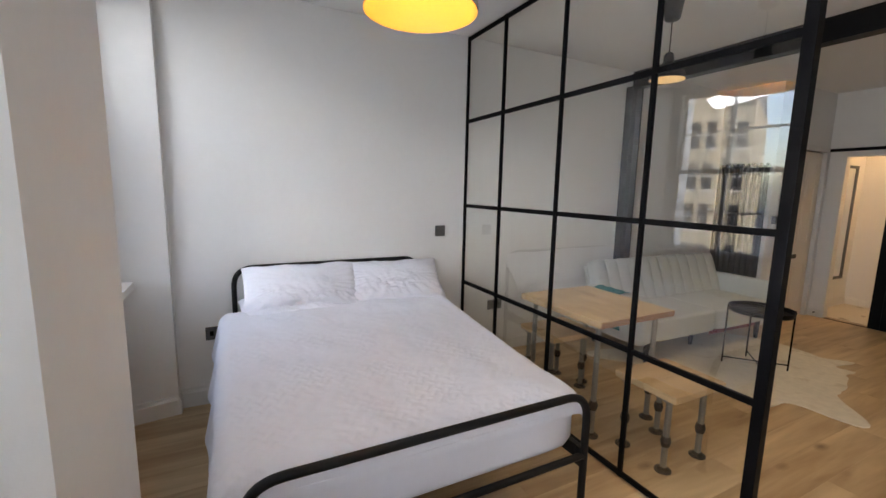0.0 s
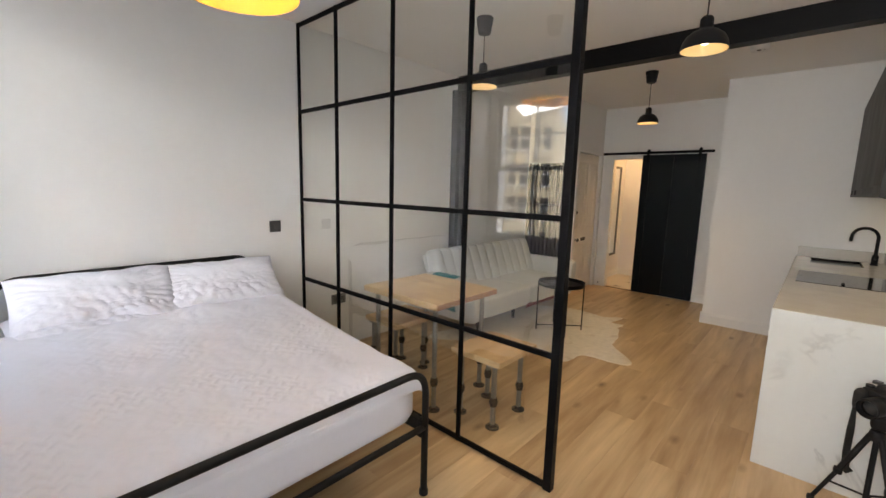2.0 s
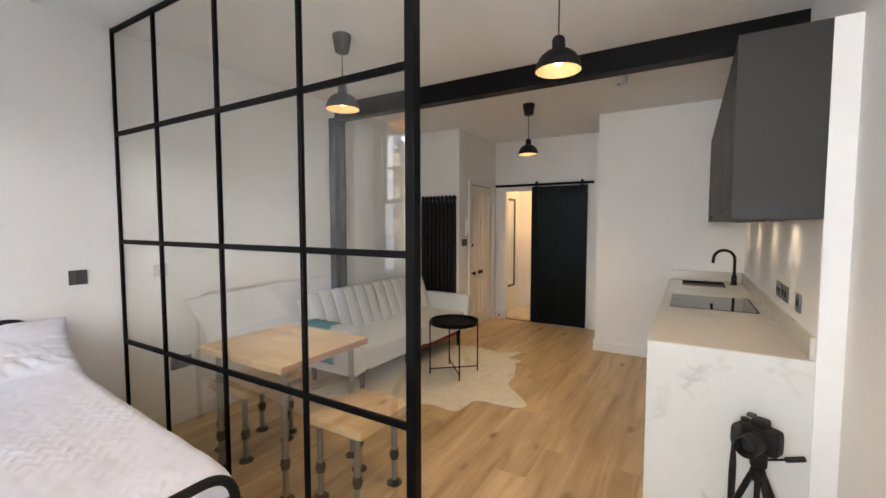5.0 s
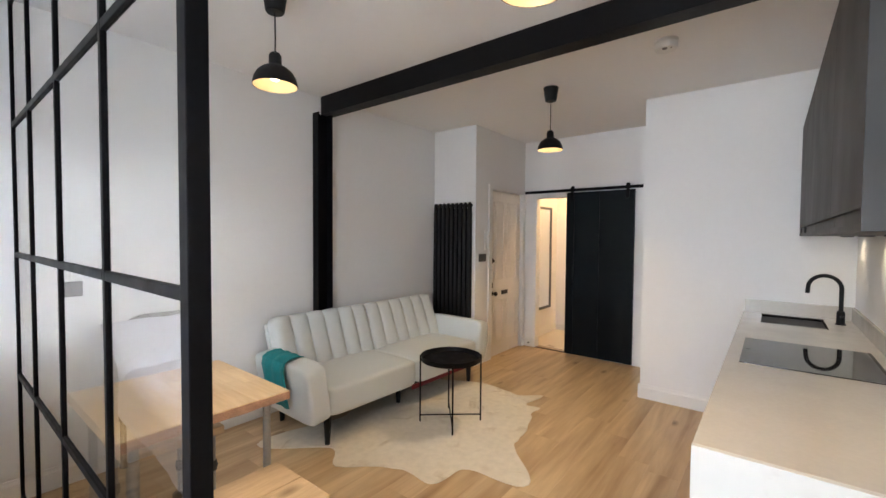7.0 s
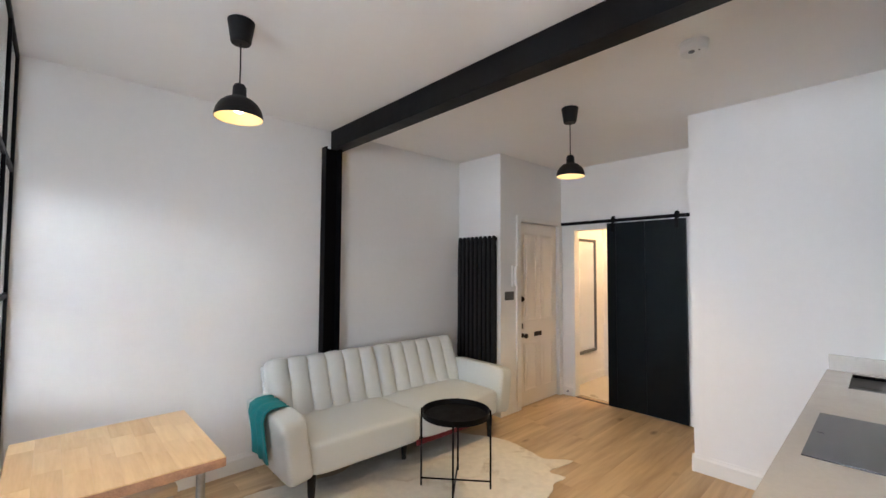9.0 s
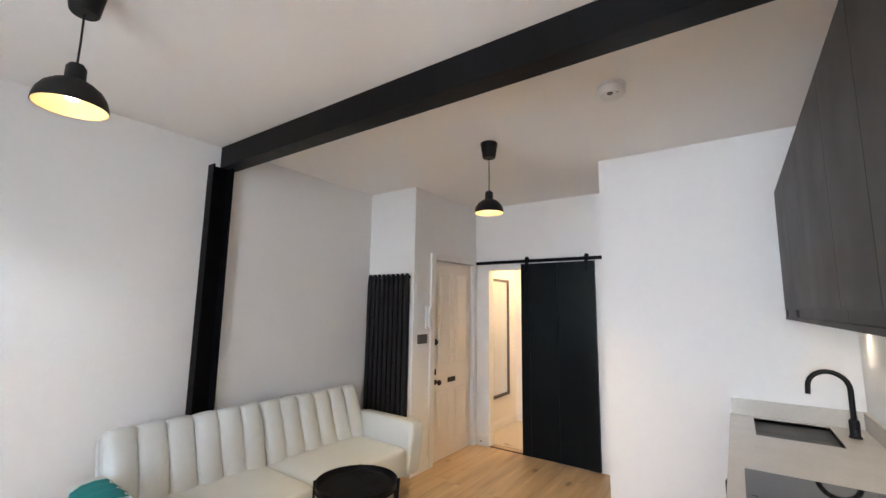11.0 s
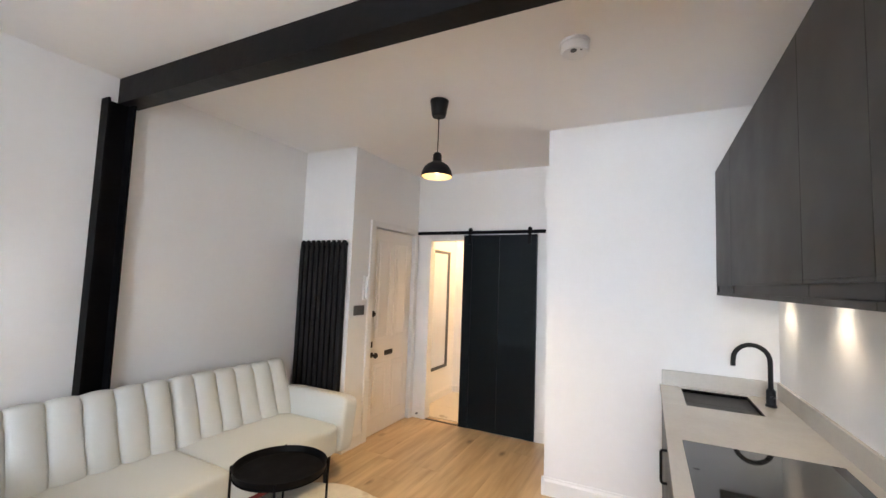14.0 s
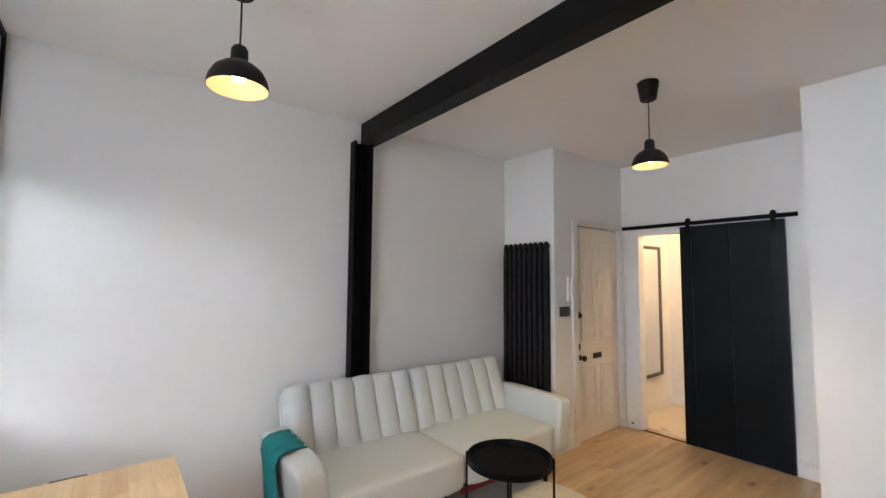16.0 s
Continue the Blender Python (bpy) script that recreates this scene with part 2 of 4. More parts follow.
MIRROR = material("mirror", (0.85, 0.86, 0.86), 0.02, 1.0, spread=0.005, scale=2)
RUBBER = material("black rubber", (0.012, 0.012, 0.012), 0.7, spread=0.2, scale=30)
RED = material("dark red braid", (0.18, 0.02, 0.025), 0.9, spread=0.3, scale=40, bump=0.4, bump_scale=150)


# ---- mesh helpers ----
def mesh_of(name, bm, mat, smooth=True, angle=35):
    """Mesh with smooth curves; a large flat face beside a narrow bevel keeps its own flat shading."""
    bmesh.ops.recalc_face_normals(bm, faces=bm.faces)
    if smooth:
        lim = radians(angle)
        size = [f.calc_area() for f in bm.faces]
        bm.faces.index_update()
        for f in bm.faces:
            f.smooth = True
        for e in bm.edges:
            if len(e.link_faces) == 2:
                a, b = (size[f.index] for f in e.link_faces)
                turn = e.calc_face_angle(0.0)
                if turn > lim or (turn > 0.12 and max(a, b) > 5 * min(a, b)):
                    e.smooth = False
    me = bpy.data.meshes.new(name)
    bm.to_mesh(me)
    bm.free()
    me.materials.append(mat)
    return me


def part(name, bm, mat, parent=None, label="", smooth=True, angle=35):
    ob = new(name, mesh_of(name, bm, mat, smooth, angle))
    ob.parent = parent
    return tagged(ob, label)


def empty(name, x, y, z, rz=0, label="", category="", group="", kind=""):
    ob = new(name)
    ob.empty_display_size = 0.1
    ob.matrix_world = pose(x, y, z, 0, 0, rz)
    return tagged(ob, label, category, group, kind)


def box(x0, x1, y0, y1, z0, z1, bevel=0.0, seg=2, bm=None):
    own = bm is None
    bm = bm or bmesh.new()
    vs = bmesh.ops.create_cube(bm, size=1.0)["verts"]
    for v in vs:
        v.co = Vector((x0 + (v.co.x + 0.5) * (x1 - x0), y0 + (v.co.y + 0.5) * (y1 - y0), z0 + (v.co.z + 0.5) * (z1 - z0)))
    if bevel:
        es = list({e for v in vs for e in v.link_edges})
        bmesh.ops.bevel(bm, geom=es, offset=bevel, segments=seg, profile=0.6, affect="EDGES")
    return bm


def prism(outline, z0, z1, bevel=0.0, bm=None):
    bm = bm or bmesh.new()
    lo = [bm.verts.new((x, y, z0)) for x, y in outline]
    hi = [bm.verts.new((x, y, z1)) for x, y in outline]
    n = len(lo)
    fs = [bm.faces.new(lo[::-1]), bm.faces.new(hi)]
    fs += [bm.faces.new((lo[i], lo[(i + 1) % n], hi[(i + 1) % n], hi[i])) for i in range(n)]
    if bevel:
        bmesh.ops.bevel(bm, geom=list({e for f in fs for e in f.edges}), offset=bevel, segments=2, affect="EDGES")
    return bm


def lathe(profile, n=32, bm=None, centre=(0, 0)):
    """Turn a list of (radius, height) round the z axis."""
    bm = bm or bmesh.new()
    rings = []
    for r, z in profile:
        rings.append([bm.verts.new((centre[0] + r * math.cos(2 * math.pi * i / n), centre[1] + r * math.sin(2 * math.pi * i / n), z)) for i in range(n)] if r > 1e-6
                     else [bm.verts.new((*centre, z))])
    for a, b in zip(rings, rings[1:]):
        for i in range(n):
            j = (i + 1) % n
            if len(a) == 1 and len(b) > 1:
                bm.faces.new((a[0], b[i], b[j]))
            elif len(b) == 1 and len(a) > 1:
                bm.faces.new((a[i], a[j], b[0]))
            elif len(a) > 1:
                bm.faces.new((a[i], a[j], b[j], b[i]))
    return bm


def tube(points, r, n=12, bm=None, closed=False):
    """A round bar along points."""
    bm = bm or bmesh.new()
    pts = [Vector(p) for p in points]
    rings, up = [], None
    for i, p in enumerate(pts):
        a = pts[i - 1] if (i or closed) else p
        b = pts[(i + 1) % len(pts)] if (i < len(pts) - 1 or closed) else p
        d = (b - a).normalized()
        if up is None:
            up = d.orthogonal().normalized()
        up = (up - d * up.dot(d)).normalized()
        side = d.cross(up)
        rings.append([bm.verts.new(p + r * (math.cos(2 * math.pi * k / n) * up + math.sin(2 * math.pi * k / n) * side)) for k in range(n)])
    pairs = list(zip(rings, rings[1:])) + ([(rings[-1], rings[0])] if closed else [])
    for a, b in pairs:
        for k in range(n):
            bm.faces.new((a[k], a[(k + 1) % n], b[(k + 1) % n], b[k]))
    if not closed:
        bm.faces.new(rings[0][::-1])
        bm.faces.new(rings[-1])
    return bm


def rounded(points, radius, steps=6):
    """Points with each inner corner replaced by an arc."""
    ps = [Vector(p) for p in points]
    out = [ps[0]]
    for a, b, c in zip(ps, ps[1:], ps[2:]):
        p, q = b + (a - b).normalized() * radius, b + (c - b).normalized() * radius
        out += [p.lerp(b, t).lerp(b.lerp(q, t), t) for t in [i / steps for i in range(steps + 1)]]
    return out + [ps[-1]]


def puff(w, d, h, e=0.35, n=10, sag=None, bm=None):
    """A stuffed box round its centre: w, d, h across, e the roundness of its edges."""
    bm = bm or bmesh.new()
    start = len(bm.verts)
    vs = bmesh.ops.create_cube(bm, size=2.0)["verts"]
    es = list({x for v in vs for x in v.link_edges})
    bmesh.ops.subdivide_edges(bm, edges=es, cuts=n, use_grid_fill=True)
    bm.verts.ensure_lookup_table()
    p = 2 / e
    for v in bm.verts[start:]:
        k = (abs(v.co.x) ** p + abs(v.co.y) ** p + abs(v.co.z) ** p) ** (1 / p)
        v.co /= k
        if sag:
            v.co = sag(v.co)
        v.co = Vector((v.co.x * w / 2, v.co.y * d / 2, v.co.z * h / 2))
    return bm


def moved(bm, m):
    bmesh.ops.transform(bm, matrix=m, verts=bm.verts)
    return bm


def thing(name, bm, mat, label, category, group="", at=(0, 0, 0), rz=0, smooth=True):
    ob = part(name, bm, mat, None, label, smooth)
    ob.matrix_world = pose(*at, 0, 0, rz)
    return tagged(ob, "", category, group)


def structure(name, bm, mat, label="", category="wall", smooth=False):
    return tagged(part(name, bm, mat, None, label, smooth), "", category, "", "structure")


# ---- the room ----
H = 2.69
NORTH, SOUTH, WEST = 3.245, -0.50, -0.28
structure("wall_north", box(-0.9, 5.3, NORTH, NORTH + 0.2, 0, H), PAINT, "white painted plaster wall behind bed and sofa")
wall_nook = structure("wall_nook", box(5.3, 5.62, 2.65, 3.44, 0, H), PAINT, "white painted wall of the entrance nook")
bm = box(5.62, 6.395, 2.65, 3.44, 2.02, H)
box(6.395, 6.47, 2.65, 3.44, 0, H, bm=bm)
structure("wall_entrance", bm, PAINT, "white painted wall round the entrance door")
# Unseen backing, added so no outside light leaks in round the entrance door.
structure("wall_door_backing", box(5.5, 6.5, 3.0, 3.1, 0, 2.1), PAINT, "unseen backing that closes the opening behind the entrance door")
bm = box(6.47, 6.57, 2.49, 3.44, 0, H)
box(6.47, 6.57, 1.72, 2.49, 1.95, H, bm=bm)
box(6.47, 6.57, -0.7, 1.72, 0, H, bm=bm)
structure("wall_east", bm, PAINT, "white painted end wall with the bathroom opening")
structure("wall_block", box(5.51, 6.47, SOUTH, 0.97, 0, H), PAINT, "white painted boxed-out wall beside the kitchen")
structure("wall_south", box(-0.9, 6.57, SOUTH - 0.2, SOUTH, 0, H), PAINT, "white painted side wall behind the kitchen")
structure("wall_lining", box(2.775, 5.51, SOUTH, -0.41, 0, 2.28, 0.004), PAINT, "white boxed-out lining wall behind the worktop")
structure("ceiling", box(-0.9, 7.8, -0.7, 3.45, H, H + 0.15), CEIL, "flat white plaster ceiling", "ceiling")

# window wall with splayed reveals
wall_west = structure("wall_west", prism([(WEST, 1.05), (WEST, 1.63), (-0.62, 1.80), (-0.62, 0.88)], 0, H), PAINT, "white pier between two tall windows")
structure("wall_west_north", prism([(-0.35, 3.17), (-0.35, NORTH), (-0.62, NORTH), (-0.62, 3.125)], 0, H), PAINT, "white splayed window reveal")
structure("wall_west_south", prism([(WEST, SOUTH), (WEST, -0.44), (-0.62, -0.30), (-0.62, SOUTH)], 0, H), PAINT, "white splayed window reveal")
bm = box(-0.62, WEST, 1.63, NORTH, 2.56, H)
box(-0.62, WEST, -0.44, 1.05, 2.56, H, bm=bm)
structure("wall_west_head", bm, PAINT, "white plaster window heads")
bm = box(-0.9, -0.62, 0.80, 1.97, 0, H)
box(-0.9, -0.62, 3.07, 3.45, 0, H, bm=bm)
box(-0.9, -0.62, -0.7, -0.26, 0, H, bm=bm)
for a, b in ((1.97, 3.07), (-0.26, 0.80)):
    box(-0.9, -0.62, a, b, 2.52, H, bm=bm)
    box(-0.9, -0.58, a, b, 0, 0.86, bm=bm)
structure("wall_west_outer", bm, PAINT, "outer wall with two window openings")


def sash_window(name, y0, y1, z0, z1):
    x = -0.66
    w = structure(name, box(x - 0.04, x + 0.04, y0, y0 + 0.05, z0, z1, 0.004), TRIM, "white painted sash window with small panes", "window")
    for a, b, c, d in ((y1 - 0.05, y1, z0, z1), (y0 + 0.05, y1 - 0.05, z1 - 0.05, z1)):
        part("window_frame", box(x - 0.04, x + 0.04, a, b, c, d, 0.004), TRIM, w)
    part("window_sill", box(x - 0.05, -0.52, y0 - 0.03, y1 + 0.03, z0 - 0.03, z0 + 0.015, 0.006), TRIM, w)
    mid, ym = (z0 + z1) / 2, (y0 + y1) / 2
    for zz0, zz1, dx in ((z0 + 0.015, mid + 0.02, 0.018), (mid - 0.02, z1 - 0.05, -0.018)):
        bm = box(x + dx - 0.016, x + dx + 0.016, y0 + 0.05, y0 + 0.095, zz0, zz1, 0.003)
        box(x + dx - 0.016, x + dx + 0.016, y1 - 0.095, y1 - 0.05, zz0, zz1, 0.003, bm=bm)
        box(x + dx - 0.016, x + dx + 0.016, y0 + 0.095, y1 - 0.095, zz0, zz0 + 0.045, 0.003, bm=bm)
        box(x + dx - 0.016, x + dx + 0.016, y0 + 0.095, y1 - 0.095, zz1 - 0.04, zz1, 0.003, bm=bm)
        part("sash", bm, TRIM, w)
        zm = (zz0 + zz1) / 2
        bm = box(x + dx - 0.012, x + dx + 0.012, ym - 0.01, ym + 0.01, zz0 + 0.045, zz1 - 0.04)
        box(x + dx - 0.012, x + dx + 0.012, y0 + 0.095, y1 - 0.095, zm - 0.01, zm + 0.01, bm=bm)
        part("glazing_bar", bm, TRIM, w)
        pane = part("pane", box(x + dx - 0.002, x + dx + 0.002, y0 + 0.09, y1 - 0.09, zz0 + 0.03, zz1 - 0.03), PANE, w, smooth=False)
        pane.visible_shadow = False
    return w


sash_window("window_1", 1.97, 3.07, 0.89, 2.52)
sash_window("window_2", -0.26, 0.80, 0.89, 2.52)


def skirting(name, p, q, h=0.125, t=0.016, parent=None):
    """A moulded skirting board from p to q on the floor, to the left of the way."""
    p, q = Vector((*p, 0)), Vector((*q, 0))
    d = (q - p).normalized()
    out = Vector((-d.y, d.x, 0))
    sec = [(0, 0), (t, 0), (t, h * 0.78), (t * 0.55, h * 0.9), (t * 0.45, h), (0, h)]
    bm = bmesh.new()
    rows = [[bm.verts.new(a + out * (s - 0.003) + Vector((0, 0, z))) for s, z in sec] for a in (p, q)]
    for i in range(len(sec)):
        j = (i + 1) % len(sec)
        bm.faces.new((rows[0][i], rows[0][j], rows[1][j], rows[1][i]))
    bm.faces.new(rows[0])
    bm.faces.new(rows[1][::-1])
    return structure(name, bm, TRIM, "white painted skirting board", "baseboard")


skirting("baseboard_north", (5.3, NORTH), (-0.35, NORTH))
skirting("baseboard_nook", (5.3, 2.634), (5.3, NORTH))
skirting("baseboard_entrance", (5.62, 2.65), (5.284, 2.65))
skirting("baseboard_east", (6.47, 2.49), (6.47, 2.634))
skirting("baseboard_east_side", (6.47, 0.97), (6.47, 1.72))
skirting("baseboard_block", (5.51, 0.22), (5.51, 0.986))
skirting("baseboard_block_north", (5.494, 0.97), (6.47, 0.97))
skirting("baseboard_south", (WEST, SOUTH), (2.775, SOUTH))
skirting("baseboard_lining", (2.775, SOUTH), (2.775, -0.41))
skirting("baseboard_reveal", (-0.35, 3.17), (-0.60, 3.128))
skirting("baseboard_corner", (-0.35, NORTH), (-0.35, 3.155))
skirting("baseboard_pier", (WEST, 1.646), (WEST, 1.034))
skirting("baseboard_pier_north", (-0.58, 1.78), (WEST, 1.63))
skirting("baseboard_pier_south", (WEST, 1.05), (-0.58, 0.90))

# ---- steel beam and column ----
bm = bmesh.new()
sec = [(3.70, 2.53), (3.815, 2.53), (3.815, 2.545), (3.766, 2.55), (3.766, 2.67), (3.815, 2.675), (3.815, H), (3.70, H)]
rows = [[bm.verts.new((x, y, z)) for x, z in sec] for y in (SOUTH, NORTH)]
for i in range(len(sec)):
    j = (i + 1) % len(sec)
    bm.faces.new((rows[0][i], rows[0][j], rows[1][j], rows[1][i]))
bm.faces.new(rows[0])
bm.faces.new(rows[1][::-1])
structure("ceiling_beam", bm, BEAMB, "black painted steel beam across the ceiling", "beam")
col = prism([(3.615, NORTH), (3.615, 3.165), (3.628, 3.165), (3.632, 3.225), (3.750, 3.225), (3.754, 3.165), (3.767, 3.165), (3.767, NORTH)], 0, 2.527)
structure("steel_column", col, BLACK, "black painted steel column standing against the wall", "column")

# ---- glazed partition ----
partition = empty("glass_partition", 1.775, 0.935, 0, label="black steel framed glass partition beside the bed", category="partition")
YS = [0.935, 1.517, 2.125, 2.725, NORTH - 0.012]
ZS = [0.02, 0.69, 1.345, 2.03, H - 0.02]


def bar(name, x0, x1, y0, y1, z0, z1):
    return part(name, box(x0, x1, y0 - 0.935, y1 - 0.935, z0, z1, 0.003), BLACK, partition)


bar("end_post", -0.016, 0.026, 0.914, 0.956, 0, H)
for y in YS[1:]:
    bar("mullion", -0.011, 0.011, y - 0.012, y + 0.012, 0.002, H - 0.002)
for z in ZS:
    for a, b in zip(YS, YS[1:]):
        bar("rail", -0.011, 0.011, a + (0.021 if a == YS[0] else 0.012), b - 0.012, z - 0.014, z + 0.014)
for a, b in zip(YS, YS[1:]):
    for c, d in zip(ZS, ZS[1:]):
        g = part("pane", box(-0.003, 0.003, a + 0.012 - 0.935, b - 0.012 - 0.935, c + 0.014, d - 0.014), GLASS, partition, "clear glass pane", False)
        g.visible_shadow = False

# ---- pendant lamps ----
def pendant(x, y, rim, r, h, mat, label, watts, big=False):
    p = empty("pendant_lamp", x, y, rim, label=label, category="ceiling lamp")
    neck = r * (0.28 if not big else 0.2)
    outer = [(r, 0), (r * 0.985, h * 0.1), (r * 0.92, h * 0.26), (r * 0.78, h * 0.42), (r * 0.55, h * 0.55), (neck * 1.15, h * 0.62), (neck, h * 0.66)]
    inner = [(max(q - 0.004, 0.004), z - 0.002) for q, z in outer]
    inner[0] = (r - 0.003, 0.001)
    part("shade", lathe(outer), mat, p)
    part("lining", lathe(inner[:-1] + [(0, h * 0.62)]), GOLDEN if big else ENAMEL, p, "golden enamel lining" if big else "cream enamel lining")
    part("lamp_holder", lathe([(neck * 1.02, h * 0.63), (neck * 0.98, h * 0.92), (neck * 0.7, h), (0, h)], 24), MATT, p)
    part("cord", tube([(0, 0, h - 0.005), (0.001, 0, (H - rim) * 0.5), (0, 0, H - rim - 0.11)], 0.0035, 8), MATT, p)
    c = H - rim
    part("ceiling_cup", lathe([(0.057, c), (0.061, c - 0.004), (0.060, c - 0.012), (0.046, c - 0.105), (0.041, c - 0.112), (0, c - 0.114)], 28), MATT, p)
    br = 0.026 if not big else 0.035
    bz = h * 0.3
    part("bulb", lathe([(0, bz - br), (br * 0.7, bz - br * 0.7), (br, bz), (br * 0.75, bz + br * 0.8), (br * 0.4, bz + br * 1.8), (0, bz + br * 1.9)], 20), WARMGLOW if big else SMALLGLOW, p, "lit warm bulb")
    lamp("bulb_light", "SPOT", (x, y, rim + 0.004), watts, (1.0, 0.70, 0.34), 0.03, (x, y, 0), 116)
    return p


pendant(0.663, 1.655, 2.114, 0.21, 0.27, SHADEGREY, "large pale grey dome pendant lamp lit over the bed", 0.8, True)
pendant(4.715, 1.522, 2.178, 0.102, 0.158, MATT, "small black dome pendant lamp lit on a cord", 4.0)
pendant(2.61, 0.64, 2.21, 0.112, 0.165, MATT, "small black dome pendant lamp lit on a cord", 3.7)
pendant(2.585, 2.05, 2.212, 0.109, 0.165, MATT, "small black dome pendant lamp lit over the table", 1.0)

# ---- bed ----
bed = empty("bed", 0.665, 2.28, 0, label="double bed with black tubular metal frame", category="bed")
BX, BF, BH = 0.665, -0.92, 0.92
for name, y, top, rad in (("headboard", BH, 0.93, 0.13), ("footboard", BF, 0.634, 0.12)):
    hoop = rounded([(-BX, y, 0.01), (-BX, y, top), (BX, y, top), (BX, y, 0.01)], rad, 8)
    part(name, tube(hoop, 0.0165, 14), MATT, bed)
    part("cross_rail", tube([(-BX, y, 0.35), (BX, y, 0.35)], 0.015, 12), MATT, bed)
    for sx in (-BX, BX):
        part("foot_cap", lathe([(0, 0), (0.022, 0), (0.022, 0.02), (0.019, 0.03)], 14, centre=(sx, y)), RUBBER, bed)
        part("bracket", box(sx - 0.024, sx + 0.024, y - 0.026 if y > 0 else y, y if y > 0 else y + 0.03, 0.30, 0.385, 0.004), MATT, bed)
for sx in (-BX, BX):
    part("side_rail", box(sx - 0.015, sx + 0.015, BF + 0.02, BH - 0.02, 0.32, 0.38, 0.004), MATT, bed)
for k in range(9):
    part("slat", box(-BX + 0.016, BX - 0.016, BF + 0.1 + k * 0.2, BF + 0.16 + k * 0.2, 0.365, 0.38, 0.002), RAWPINE, bed)

tagged(thing("mattress", moved(puff(1.36, 1.80, 0.19, 0.14, 14), pose(0, 0, 0)), WHITELIN, "white sheeted mattress on the metal bed frame", "mattress", at=(0.665, 2.285, 0.475)))


def duvet():
    """A quilt over the mattress: flat above, hanging at both sides and the foot, with tufted zigzag dashes."""
    bm = bmesh.new()
    nx, ny = 330, 290
    grid = []
    f, b = -0.89, 0.66
    for j in range(ny + 1):
        row = []
        v = j / ny
        for i in range(nx + 1):
            t = f - 0.05 + v * (b - f + 0.05)
            q = min(1.0, max(0.0, (t - f) / 0.45)) if i > nx / 2 else 1.0
            q = q * q * (3 - 2 * q)
            hw = 0.69 + 0.045 * q
            s = (i / nx - 0.5) * 2 * (hw + 0.035 + 0.205 * q)
            over = max(0.0, abs(s) - (hw - 0.05))
            a = min(over / 0.10, 1.0)
            x = math.copysign(min(abs(s), hw - 0.05) + 0.065 * math.sin(a * math.pi / 2) + 0.02 * min(1.0, max(0.0, over - 0.1) / 0.2), s)
            z = 0.584 - 0.065 * (1 - math.cos(a * math.pi / 2)) - max(0.0, over - 0.10) * 1.0
            foot = max(0.0, f + 0.07 - t)
            fa = min(foot / 0.12, 1.0)
            y = max(t, f - 0.01) if foot <= 0 else f + 0.07 - 0.07 * math.sin(fa * math.pi / 2)
            z -= 0.075 * (1 - math.cos(fa * math.pi / 2))
            p = Vector((x * 2.2, t * 2.2, 0.3))
            z += 0.018 * noise.noise(p) + 0.007 * noise.noise(p * 3.1) + 0.004 * abs(noise.noise(p * 6.3))
            z += 0.024 * math.exp(-((t - f - 0.14) / 0.12) ** 2)
            rise = min(1.0, max(0.0, (t + 0.75) / 1.35))
            z += 0.105 * rise ** 1.1
            hang = max(0.0, over - 0.06)
            x += math.copysign(1, s) * hang * 0.22 * noise.noise(Vector((0.4, t * 5.0, s)))
            z -= 0.09 * hang * 4 * max(0.0, noise.noise(Vector((t * 1.7, 2.2, s)))) * 0.5
            # zigzag tufts, fading towards the pillows
            c, fade = 0.047, min(1.0, max(0.15, (0.35 - t) / 0.5))
            ga, gb = (s + t) * 0.7071 / c, (s - t) * 0.7071 / c
            ia, ib = math.floor(ga), math.floor(gb)
            u, w = ga - ia - 0.5, gb - ib - 0.5
            if (ia + ib) % 2:
                u, w = w, u
            if abs(u) < 0.46 and abs(w) < 0.17:
                z += 0.0027 * fade * (1 - (abs(u) / 0.46) ** 6) * min(1.0, max(0.0, 0.45 + 2.2 * noise.noise(Vector((s * 4, t * 4, 7.0)))))
            row.append(bm.verts.new((x, y, z)))
        grid.append(row)
    for j in range(ny):
        for i in range(nx):
            bm.faces.new((grid[j][i], grid[j][i + 1], grid[j + 1][i + 1], grid[j + 1][i]))
    return bm


quilt = thing("duvet", duvet(), WHITELIN, "white tufted cotton duvet spread over the bed", "bedding", at=(0.66, 2.28, 0.012))
sol = quilt.modifiers.new("thick", "SOLIDIFY")
sol.thickness, sol.offset = 0.018, -1


